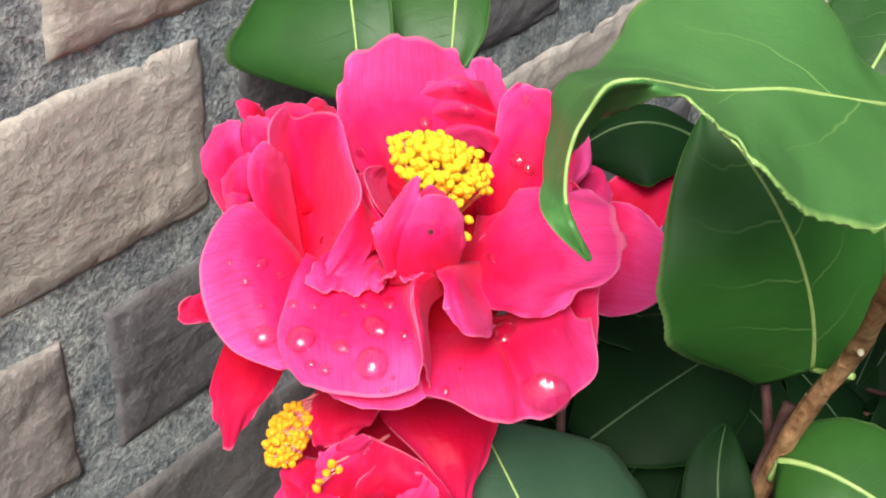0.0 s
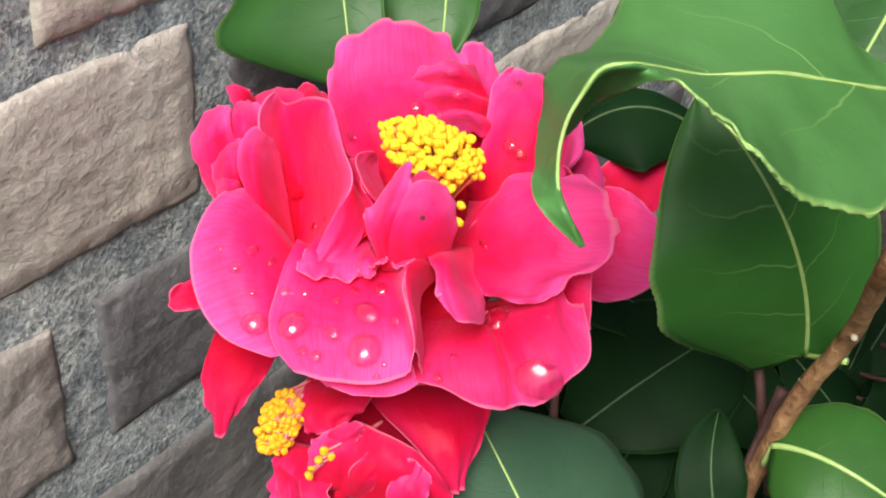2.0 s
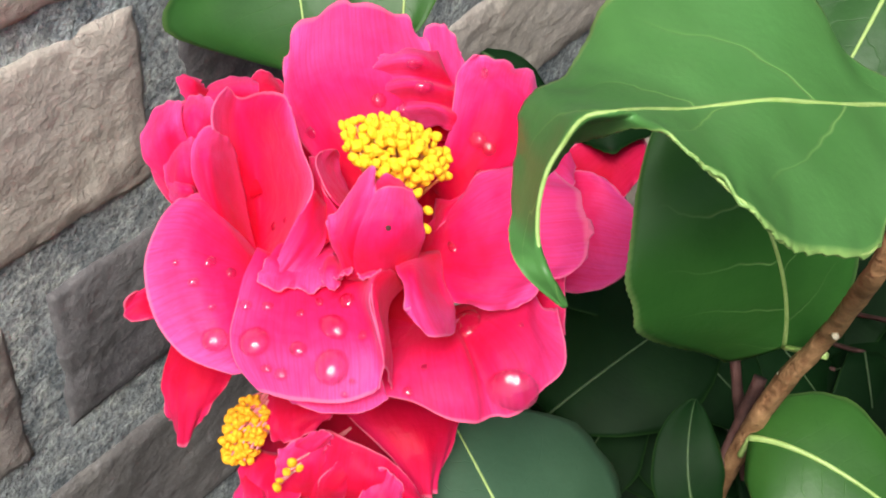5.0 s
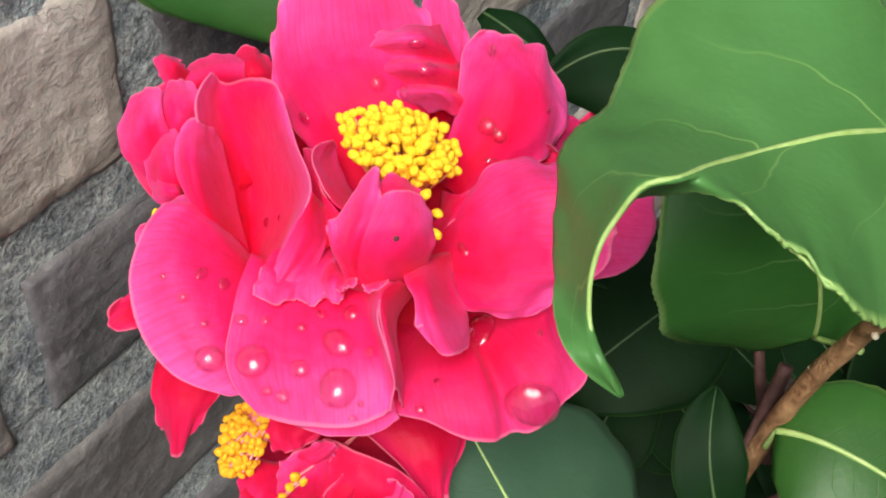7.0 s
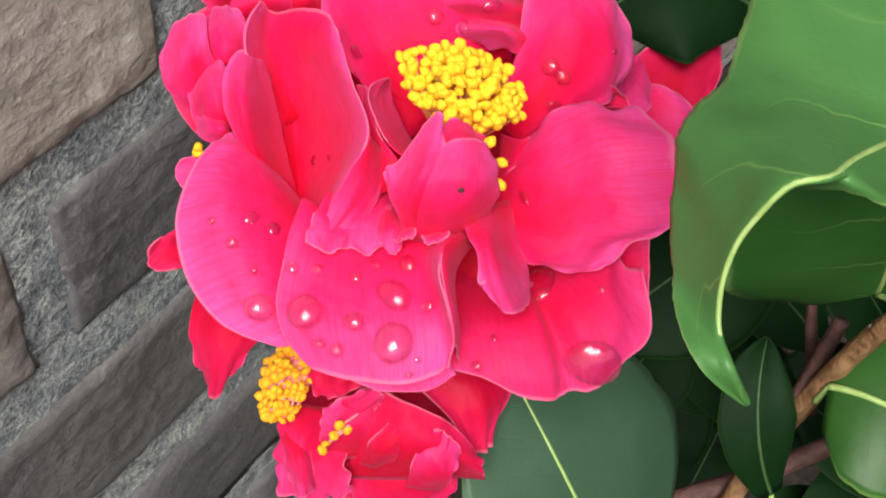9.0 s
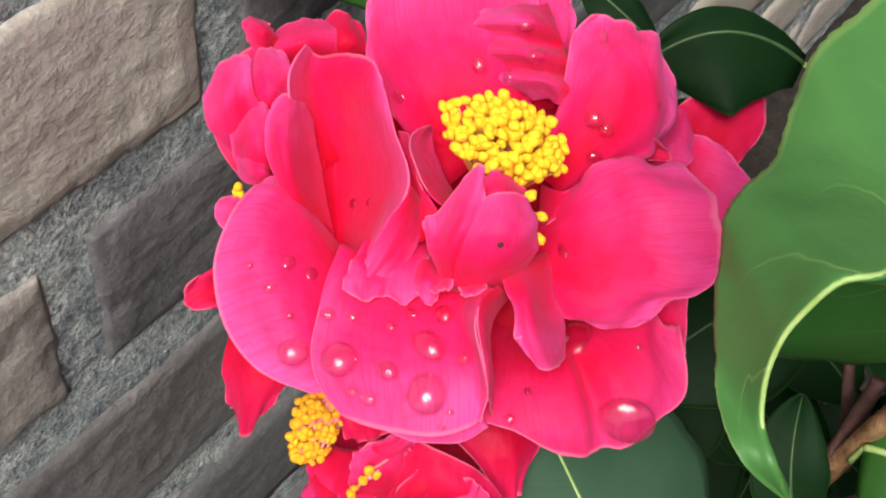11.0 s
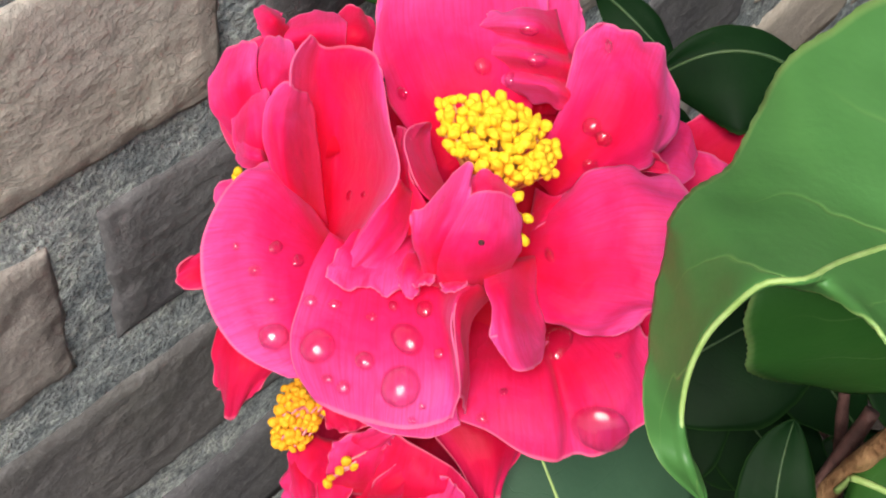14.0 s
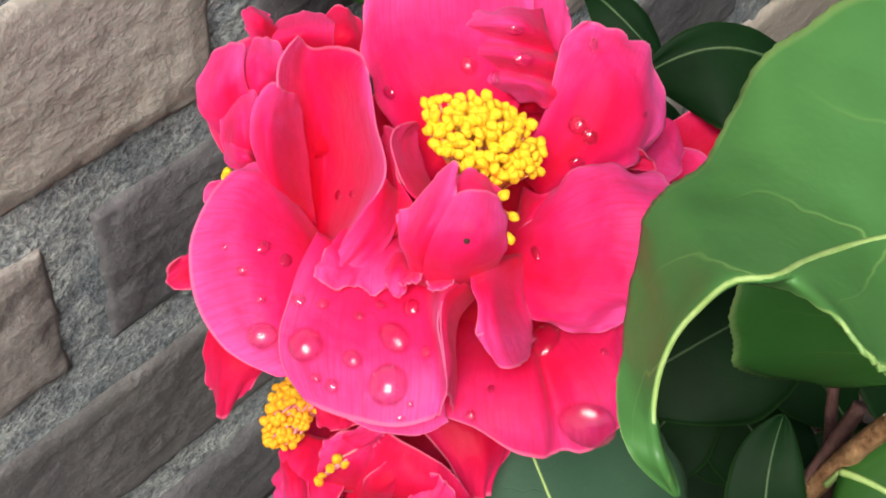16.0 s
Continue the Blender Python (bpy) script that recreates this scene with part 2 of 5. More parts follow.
BRICK = brick_material("brown_brick", (0.41, 0.37, 0.32), (0.51, 0.465, 0.405), (0.61, 0.56, 0.49))
# darker brick tones; for low bricks they also carry shade beside the bush
BRICK_DULL = brick_material("dull_brick", (0.31, 0.28, 0.25), (0.39, 0.355, 0.315), (0.48, 0.44, 0.39))
BRICK_GREY = brick_material("grey_brick", (0.105, 0.104, 0.108), (0.15, 0.148, 0.152), (0.21, 0.205, 0.205))
MORTAR, SOIL = mortar_material(), soil_material()
PINK = petal_material("pink_petal", (0.90, 0.002, 0.055), (0.97, 0.02, 0.185), (0.99, 0.115, 0.46))
# redder middle: the dim inside of the hollow is put into the colour
CUP_SHADE = petal_material("cup_shade_petal", (0.88, 0.002, 0.05), (0.96, 0.018, 0.17), (0.985, 0.11, 0.42), middle=0.5, length=0.22)
# deeper petal colours: own tone, plus shade coloured in on petals under others
ROSE = petal_material("rose_petal", (0.82, 0.002, 0.04), (0.92, 0.012, 0.125), (0.96, 0.065, 0.31))
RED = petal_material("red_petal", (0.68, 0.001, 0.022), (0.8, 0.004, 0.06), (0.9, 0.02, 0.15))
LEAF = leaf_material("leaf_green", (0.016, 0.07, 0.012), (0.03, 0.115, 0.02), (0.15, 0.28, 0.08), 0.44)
# shaded copy of the leaf green: the bush's inner shade is in the colour
LEAF_SHADED = leaf_material("leaf_shaded", (0.003, 0.017, 0.004), (0.007, 0.032, 0.007), (0.03, 0.08, 0.02), 0.56)
LEAF_GREY = leaf_material("leaf_grey", (0.038, 0.095, 0.05), (0.056, 0.125, 0.068), (0.13, 0.24, 0.12), 0.42, 9.0, 0.04)
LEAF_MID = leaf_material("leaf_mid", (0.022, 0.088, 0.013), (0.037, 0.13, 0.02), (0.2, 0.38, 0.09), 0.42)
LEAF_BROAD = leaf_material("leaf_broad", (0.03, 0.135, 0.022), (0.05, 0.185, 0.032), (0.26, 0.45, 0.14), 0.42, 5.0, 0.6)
# lit copy of the leaf green: sky light on the near leaf is coloured in
LEAF_LIT = leaf_material("leaf_lit", (0.06, 0.195, 0.042), (0.092, 0.265, 0.068), (0.34, 0.55, 0.16), 0.4, 5.0, 0.5)
RIB = plain_material("leaf_rib", (0.30, 0.47, 0.12), (0.42, 0.58, 0.2), 300, 0.45)
# rib darkened to go with the shade-coloured leaves
RIB_SHADED = plain_material("leaf_rib_shaded", (0.04, 0.09, 0.03), (0.07, 0.13, 0.04), 300, 0.5)
ANTHER = plain_material("anther_yellow", (0.97, 0.50, 0.006), (1.0, 0.74, 0.03), 420, 0.75, 0.8, 0.0006)
ANTHER_DEEP = plain_material("anther_orange", (0.85, 0.34, 0.004), (0.95, 0.55, 0.02), 420, 0.75, 0.8, 0.0006)
FILAMENT = plain_material("filament", (0.9, 0.42, 0.10), (0.95, 0.55, 0.25), 200, 0.5)
FILAMENT_PINK = plain_material("filament_pink", (0.85, 0.16, 0.2), (0.95, 0.42, 0.42), 200, 0.5)
BARK = plain_material("bark", (0.17, 0.075, 0.028), (0.44, 0.25, 0.115), 150, 0.7, 0.9, 0.003)
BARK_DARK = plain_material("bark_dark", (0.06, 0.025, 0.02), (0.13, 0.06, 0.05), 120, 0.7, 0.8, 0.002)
CALLUS = plain_material("callus", (0.34, 0.3, 0.2), (0.52, 0.48, 0.36), 300, 0.7)
WATER = water_material()
SKY_BLOCK = plain_material("sky_block", (0.07, 0.075, 0.06), (0.12, 0.12, 0.1), 8, 0.9, 0.5, 0.01)
BROWN_SPOT = plain_material("brown_spot", (0.05, 0.012, 0.015), (0.12, 0.03, 0.03), 600, 0.7)

# ---- the plant's own axes: across, up and towards the viewer, in millimetres from the main blossom's heart ----
HEART = Vector((0.0, -0.1318, 0.6))
ACROSS, UP, OUT = Vector((0.6711, -0.7332, 0.1099)), Vector((0.5293, 0.5777, 0.6213)), Vector((-0.519, -0.3588, 0.7758))


def at(p):
    return HEART + (ACROSS * p[0] + UP * p[1] + OUT * p[2]) * 0.001


def way(d):
    return (ACROSS * d[0] + UP * d[1] + OUT * d[2]).normalized()


def part(name, bm, mat, parent=None, label="", smooth=True):
    me = bpy.data.meshes.new(name)
    if smooth:
        for f in bm.faces:
            f.smooth = True
    bm.to_mesh(me)
    bm.free()
    me.materials.append(mat)
    ob = new(name, me)
    ob.parent = parent
    if label:
        tagged(ob, label)
    return ob


def thing(name, place, label, category, group=""):
    ob = new(name)
    ob.location = place
    ob.empty_display_size = 0.01
    bpy.context.view_layer.update()
    return tagged(ob, label, category, group)


def under(ob, parent):
    """Keeps world-space vertices right under a parent that stands elsewhere."""
    ob.parent = parent
    ob.matrix_parent_inverse = Matrix.Translation(parent.location).inverted()
    return ob


def curve_point(ctrl, s):
    pts = [Vector(p) for p in ctrl]
    while len(pts) > 1:
        pts = [a.lerp(b, s) for a, b in zip(pts, pts[1:])]
    return pts[0]


def sheet(ctrl, face, wide, full=0.62, base=0.18, blunt=0.5, cup=(0.2, 0.2), ruffle=0.0, waves=3.0, phase=0.0,
          teeth=0.0, heart=0.0, lobed=0.0, crease=0.25, rough=0.03, n=26, k=22, seed=0):
    """A petal or leaf blade. ctrl: the spine's curve in plant millimetres, from the base to the tip. face: the way that its
    upper side looks, or several ways with their places along it. wide: half widths to its left and right. full: how far along it is widest. cup: how far each side lifts
    towards face. heart: how far the base's lobes reach back. lobed: a broad round end of that part
    of the full width in place of a point."""
    spine = [at(p) for p in ctrl]
    faces = face if hasattr(face[0], "__len__") else ((0, face), (1, face))
    looks = [way(d) for _, d in faces]
    bm = bmesh.new()
    layer = bm.loops.layers.uv.new("UVMap")
    grid, uvs = [], {}
    def stand(s):
        """The spine's place, its direction, and the skin's side and upper ways there."""
        c = curve_point(spine, s)
        t = (curve_point(spine, min(1, s + 0.01)) - curve_point(spine, max(0, s - 0.01))).normalized()
        g = float(np.interp(s, [a for a, _ in faces], range(len(faces))))
        hint = looks[int(g)].lerp(looks[min(int(g) + 1, len(looks) - 1)], g - int(g))
        up = (hint - t * hint.dot(t)).normalized()
        return c, t, t.cross(up), up

    for i in range(n + 1):
        s = i / n
        if lobed:
            form = base + (1 - base) * math.sin(math.pi / 2 * min(1, s / full)) ** 1.1
            form -= (1 - lobed) * max(0.0, (s - full) / (1 - full)) ** 2
        else:
            s = min(math.sin(math.pi / 2 * s) ** 0.92 if blunt < 0.9 else s, 0.9995)
            c, t, side, up = stand(s)
            if s < full:
                form = base + (1 - base) * math.sin(math.pi / 2 * s / full) ** 1.1
            else:
                form = max(0.0, 1 - ((s - full) / (1 - full)) ** 2) ** blunt
        row = []
        for j in range(k + 1):
            q = 2 * j / k - 1
            if lobed:
                c, t, side, up = stand(s * (1 - 0.27 * abs(q) ** 2.5))
            half = (wide[0] if q < 0 else wide[1]) * 0.001 * form
            lift = cup[0] if q < 0 else cup[1]
            a = abs(q)
            wob = noise.noise(Vector((q * 1.7 + seed * 7.3, s * 2.1, seed * 3.1)))
            edge = 1 + rough * 2 * noise.noise(Vector((q * 0.8 + (9 if q > 0 else 0), s * 6.0, seed * 1.7 + 4)))
            if teeth and a == 1:
                edge += teeth * (1.8 if q < 0 else 1.0) * ((s * 34) % 1.0) * min(1, 4 * (1 - s)) * min(1, s * 6)
            out, high = half * a * edge, lift * half * a * a
            high += ruffle * 0.001 * math.sin(2 * math.pi * (waves * s + phase) + (1.3 if q > 0 else 0)) * a * a * min(1, s * 2)
            high += ruffle * 0.0007 * math.sin(2 * math.pi * (waves * 0.5 * q + phase)) * s ** 4
            high += 0.001 * crease * math.sin(q * 7 + seed) * s * s
            high += 0.001 * wob * (0.6 + 1.4 * rough * 20) * a * s
            back = heart * 0.001 * a * (1 - s) ** 4
            p = c + side * (out * (1 if q > 0 else -1)) + up * high - t * back
            v = bm.verts.new(p)
            uvs[v] = ((q + 1) / 2, s)
            row.append(v)
        grid.append(row)
    for a, b in zip(grid, grid[1:]):
        for j in range(k):
            f = bm.faces.new((a[j], a[j + 1], b[j + 1], b[j]))
            for loop in f.loops:
                loop[layer].uv = uvs[loop.vert]
    return bm


def blade(name, parent, mat, thick, label="", **how):
    ob = under(part(name, sheet(**how), mat, None, label), parent)
    s = ob.modifiers.new("thickness", "SOLIDIFY")
    s.thickness, s.offset = thick * 0.001, 0.0
    return ob


def spline(points, s):
    """A smooth curve through its points, at s from 0 to 1."""
    m = len(points) - 1
    i = min(int(s * m), m - 1)
    f = s * m - i
    b, c = points[i], points[i + 1]
    a = points[i - 1] if i else b * 2 - c
    d = points[i + 2] if i + 2 <= m else c * 2 - b
    return b + ((c - a) + ((a * 2 - b * 5 + c * 4 - d) + (b * 3 - a - c * 3 + d) * f) * f) * (f * 0.5)


def skin(rails, round_end=0.16, ruffle=0.5, waves=2.5, phase=0.0, rough=0.5, crease=0.5, pleat=0.5, lip=0.15, n=34, k=26, seed=0):
    """A soft petal drawn over rails that run from its base to its rim, in plant millimetres. ruffle: waves of the rim,
    rough: how far the rim wanders, crease: soft unevenness within, pleat: soft folds along it, lip: how far the rim turns up."""
    rails = [[at(p) for p in r] for r in rails]
    pos = np.zeros((n + 1, k + 1, 3))
    for i in range(n + 1):
        s0 = math.sin(math.pi / 2 * i / n) ** 0.95
        for j in range(k + 1):
            q0 = -math.cos(math.pi * j / k) * 0.4 + (2 * j / k - 1) * 0.6
            a = abs(q0)
            s = s0 * (1 - round_end * a ** 4 * s0 ** 3)
            q = q0 * (1 - 0.5 * round_end * s0 ** 6 * a)
            wander = 0.012 * rough * 1.8 * noise.noise(Vector((q0 * 3.4 + seed * 5.1, s0 * 5.5, seed * 1.7)))
            wander += 0.006 * rough * noise.noise(Vector((q0 * 13 + seed * 2.1, s0 * 15, seed * 0.7)))
            s = max(0.0, min(1.0, s + wander * s0 - 0.012 * rough * s0))
            q = max(-1.0, min(1.0, q * (1 - 0.012 * rough) + wander * a))
            pos[i, j] = spline([spline(r, s) for r in rails], (q + 1) / 2)
    du, dv = np.gradient(pos, axis=1), np.gradient(pos, axis=0)
    nor = np.cross(du, dv)
    nor /= np.linalg.norm(nor, axis=2, keepdims=True) + 1e-12
    size = 1000 * float(np.linalg.norm(pos[-1, k // 2] - pos[0, k // 2]))
    front = np.array(OUT)
    if (nor @ front).mean() < 0:
        nor = -nor
    bm = bmesh.new()
    layer = bm.loops.layers.uv.new("UVMap")
    grid, uvs = [], {}
    for i in range(n + 1):
        row = []
        for j in range(k + 1):
            s, q = math.sin(math.pi / 2 * i / n) ** 0.95, 2 * j / k - 1
            a = abs(q)
            rim = max(a ** 3 * min(1, 2.5 * s), s ** 5)
            run = waves * (s if a > s else 1 + 0.5 * (1 - a)) + phase + (0.37 if q > 0 else 0)
            high = ruffle * math.sin(2 * math.pi * run) * rim * rim
            high += ruffle * 2.0 * noise.noise(Vector((q * 3.4 + seed * 3.3, s * 4.4, seed))) * rim
            high += crease * 2.2 * noise.noise(Vector((q * 1.5 + seed * 2.7, s * 1.4, seed + 5))) * s
            high += pleat * min(1.0, size / 30) * math.sin(q * 10.5 + seed * 1.3 + 2.5 * noise.noise(Vector((q * 1.2, s * 1.8, seed * 2.2)))) * s ** 1.3 * (0.6 + 0.8 * noise.noise(Vector((q, s * 2, seed + 8))))
            high += 0.32 * noise.noise(Vector((q * 4.2 + seed * 1.9, s * 5.0, seed * 4.1))) * min(1, 2 * s) * min(1.0, size / 25)
            high += lip * max(0.0, max(a * min(1, 3 * s), s) - 0.9) * 10 * 0.6
            v = bm.verts.new(Vector(pos[i, j] + nor[i, j] * high * 0.001))
            uvs[v] = ((q + 1) / 2, s)
            row.append(v)
        grid.append(row)
    for a, b in zip(grid, grid[1:]):
        for j in range(k):
            f = bm.faces.new((a[j], a[j + 1], b[j + 1], b[j]))
            for loop in f.loops:
                loop[layer].uv = uvs[loop.vert]
    return bm


def tube(ctrl, radii, bends=12, steps=10, wobble=0.0, seed=0, space=at):
    """A round rod along a curve, tapering from radii[0] to radii[1], in millimetres."""
    spine = [space(p) for p in ctrl]
    bm = bmesh.new()
    rings = []
    side = None
    for i in range(steps + 1):
        s = i / steps
        c = curve_point(spine, s)
        t = (curve_point(spine, min(1, s + 0.02)) - curve_point(spine, max(0, s - 0.02))).normalized()
        side = (t.orthogonal() if side is None else side - t * side.dot(t)).normalized()
        other = t.cross(side)
        ring = []
        for j in range(bends):
            a = 2 * math.pi * j / bends
            r = (radii[0] * (1 - s) + radii[1] * s) * 0.001 * (1 + wobble * noise.noise(Vector((math.cos(a) * 1.5, math.sin(a) * 1.5, s * 9 + seed))))
            ring.append(bm.verts.new(c + side * (r * math.cos(a)) + other * (r * math.sin(a))))
        rings.append(ring)
    for a, b in zip(rings, rings[1:]):
        for j in range(bends):
            bm.faces.new((a[j], a[(j + 1) % bends], b[(j + 1) % bends], b[j]))
    bm.faces.new(rings[0][::-1])
    bm.faces.new(rings[-1])
    return bm


# ---- setting: brick wall, ground ----
def rough_brick(name, x0, x1, z0, z1, seed, parent, mat):
    """A weathered brick with worn, uneven arrises; its face stands a little proud of the joints."""
    bm = bmesh.new()
    near = -0.3 < x0 < 0.5 and 0.28 < z0 < 0.75
    nx, nz = (max(10, int((x1 - x0) / 0.0026)), 27) if near else (max(6, int((x1 - x0) / 0.012)), 6)
    depth = 0.10
    rows = []
    face = noise.noise(Vector((seed * 3.7, 1, 2))) * 0.0012
    for i in range(nz + 1):
        row = []
        for j in range(nx + 1):
            u, v = j / nx, i / nz
            ex, ez = min(u, 1 - u) * (x1 - x0), min(v, 1 - v) * (z1 - z0)
            p = Vector((x0 + u * (x1 - x0), 0, z0 + v * (z1 - z0)))
            rim_far = min(ex, ez)
            w = noise.noise(p * 30 + Vector((seed, 0, 0)))
            w2 = noise.noise(p * 110 + Vector((seed, 5, 0)))
            flake = noise.noise(Vector((p.x * 60 + p.z * 25, seed, p.z * 105 - p.x * 20)))
            y = face + 0.0008 * w + 0.0005 * w2 + 0.00035 * max(0.0, min(1.0, (flake - 0.2) * 9)) + 0.0003 * noise.noise(p * 240)
            if rim_far < 1e-6:
                y += 0.0024
                p += Vector((noise.noise(p * 75 + Vector((0, 3, seed))), 0, noise.noise(p * 75 + Vector((9, 3, seed))))) * 0.0022
            elif rim_far < 0.0055:
                y += 0.0006 + 0.002 * max(0.0, noise.noise(p * 95 + Vector((4, 0, seed))))
            p.y = y
            row.append(bm.verts.new(p))
        rows.append(row)
    for a, b in zip(rows, rows[1:]):
        for j in range(nx):
            bm.faces.new((a[j], a[j + 1], b[j + 1], b[j]))
    rim = [rows[0][j] for j in range(nx + 1)] + [rows[i][nx] for i in range(1, nz + 1)]
    rim += [rows[nz][j] for j in range(nx - 1, -1, -1)] + [rows[i][0] for i in range(nz - 1, 0, -1)]
    back = [bm.verts.new((v.co.x, depth, v.co.z)) for v in rim]
    for j in range(len(rim)):
        h = (j + 1) % len(rim)
        bm.faces.new((rim[h], rim[j], back[j], back[h]))
    return part(name, bm, mat, parent)


def mortar_bed():
    """The joints' face: one uneven gritty sheet, set back a little from the bricks, on the wall's core."""
    bm = bmesh.new()
    x0, x1, z0, z1 = -0.9, 1.3, 0.0, 1.25
    nx, nz = 420, 240
    rows = []
    for i in range(nz + 1):
        row = []
        for j in range(nx + 1):
            p = Vector((x0 + (x1 - x0) * j / nx, 0, z0 + (z1 - z0) * i / nz))
            p.y = 0.0026 + 0.0012 * noise.noise(p * 45) + 0.001 * noise.noise(p * 130)
            row.append(bm.verts.new(p))
        rows.append(row)
    for a, b in zip(rows, rows[1:]):
        for j in range(nx):
            bm.faces.new((a[j], a[j + 1], b[j + 1], b[j]))
    rim = rows[0] + [r[-1] for r in rows[1:]] + rows[-1][-2::-1] + [r[0] for r in rows[-2:0:-1]]
    back = [bm.verts.new((v.co.x, 0.2, v.co.z)) for v in rim]
    for j in range(len(rim)):
        h = (j + 1) % len(rim)
        bm.faces.new((rim[h], rim[j], back[j], back[h]))
    bm.faces.new(back)
    return part("wall_brick", bm, MORTAR)


wall = tagged(mortar_bed(), "old brown-grey brick wall with wide gritty mortar joints", "wall", kind="structure")
# courses: foot, head, a head joint's place, its width, bricks' length
COURSES = [(0.020, 0.092, 0.10, 0.016, 0.215), (0.112, 0.186, 0.06, 0.018, 0.215),
           (0.205, 0.296, -0.02, 0.018, 0.215), (0.321, 0.404, 0.158, 0.018, 0.29), (0.4325, 0.5025, -0.0228, 0.019, 0.207),
           (0.5245, 0.5955, 0.0475, 0.018, 0.215), (0.607, 0.680, -0.030, 0.018, 0.215), (0.702, 0.768, 0.06, 0.018, 0.215),
           (0.790, 0.856, -0.03, 0.018, 0.215), (0.878, 0.944, 0.07, 0.018, 0.215), (0.966, 1.032, -0.02, 0.018, 0.215),
           (1.054, 1.12, 0.07, 0.018, 0.215), (1.142, 1.21, -0.02, 0.018, 0.215)]


def plain_wall(name, x0, x1, y0, y1, height, label):
    bm = bmesh.new()
    bmesh.ops.create_cube(bm, size=1)
    for v in bm.verts:
        v.co = Vector((x0 + (v.co.x + 0.5) * (x1 - x0), y0 + (v.co.y + 0.5) * (y1 - y0), (v.co.z + 0.5) * height - 0.05))
    return tagged(part(name, bm, SKY_BLOCK, None, "", False), label, "wall", kind="structure")


# added out of view: dark slabs that keep low sky light off the plant
plain_wall("sky_block_opposite", -3.0, 1.6, -1.9, -1.7, 1.5, "unseen plain dark wall added to block low sky light")
plain_wall("sky_block_end", 1.4, 1.6, -1.7, 0.2, 1.5, "unseen plain dark end wall added to block low sky light")

ground_mesh = bmesh.new()
GN = 70
gv = [[None] * (GN + 1) for _ in range(GN + 1)]
for i in range(GN + 1):
    for j in range(GN + 1):
        a, c = 2 * i / GN - 1, 2 * j / GN - 1
        p = Vector((60 * a * abs(a) ** 3, 60 * c * abs(c) ** 3, 0))
        p.z = 0.012 * noise.noise(p * 9) + 0.006 * noise.noise(p * 40) if p.length < 4 else 0
        gv[i][j] = ground_mesh.verts.new(p)
for i in range(GN):
    for j in range(GN):
        ground_mesh.faces.new((gv[i][j], gv[i + 1][j], gv[i + 1][j + 1], gv[i][j + 1]))
ground = tagged(part("ground", ground_mesh, SOIL), "dry brown soil bed at the foot of the wall", "ground", kind="structure")

# ---- the main blossom ----
blossom = thing("camellia_blossom", at((0, 0, -30)), "large pink camellia blossom with ruffled petals and raindrops", "flower", "camellia blossoms")


def petal(parent, ctrl, face, wide, mat=None, thick=0.45, **how):
    how.setdefault("lobed", 0.84)
    return blade("petal", parent, mat or PINK, thick, ctrl=ctrl, face=face, wide=wide, **how)


def soft(parent, rails, mat=None, thick=0.4, **how):
    """A petal over rails."""
    ob = under(part("petal", skin(rails, **how), mat or PINK), parent)
    m = ob.modifiers.new("thickness", "SOLIDIFY")
    m.thickness, m.offset = thick * 0.001, 0.0
    return ob


# broad outer petals, from the upper side round to the lower
soft(blossom, [[(-8.9, 14.0, -40.0), (-20.3, 32.9, -40.0), (-26.3, 49.4, -44.0), (-25.5, 65.9, -48.0)], [(-3.1, 18.2, -38.0), (-14.3, 40.6, -34.0), (-18.7, 57.4, -40.0), (-17.2, 77.1, -50.0)], [(1.2, 20.9, -36.0), (-3.0, 43.0, -31.0), (-5.7, 58.0, -36.0), (-5.2, 80.9, -52.0)], [(5.4, 20.8, -36.0), (6.9, 43.0, -32.0), (8.6, 58.1, -37.0), (8.0, 76.4, -52.0)], [(11.2, 20.9, -38.0), (15.5, 40.7, -36.0), (18.9, 57.5, -42.0), (13.8, 71.7, -52.0)]], ruffle=0.9, waves=3.5, crease=1.0, pleat=0.5, rough=1.2, round_end=0.05, lip=0.3, seed=6, k=48)
soft(blossom, [[(11.6, 33.1, -44.0), (16.1, 49.1, -44.0), (14.9, 71.2, -52.0)], [(15.9, 32.8, -42.0), (21.1, 51.7, -42.0), (23.0, 71.8, -52.0)], [(20.4, 33.0, -44.0), (27.2, 50.7, -45.0), (28.5, 64.9, -52.0)]], ruffle=0.5, seed=16)
soft(blossom, [[(20.2, 59.3, -40.0), (9.7, 57.7, -31.5), (-2.1, 58.4, -38.5)], [(21.0, 51.5, -33.0), (11.3, 52.2, -22.5), (-0.8, 54.1, -34.5)], [(23.6, 47.4, -38.0), (11.0, 48.9, -29.5), (0.7, 51.8, -38.5)], [(23.7, 43.6, -32.0), (12.6, 44.2, -21.5), (1.7, 47.5, -33.5)], [(24.5, 40.1, -37.0), (13.7, 41.1, -28.5), (2.8, 44.7, -38.5)], [(24.0, 35.9, -32.0), (15.3, 37.4, -21.5), (4.8, 40.6, -34.5)], [(24.2, 32.3, -38.0), (17.9, 33.6, -30.5), (7.9, 37.1, -40.5)]], ruffle=0.5, k=56, crease=0.6, rough=1.5, seed=17)
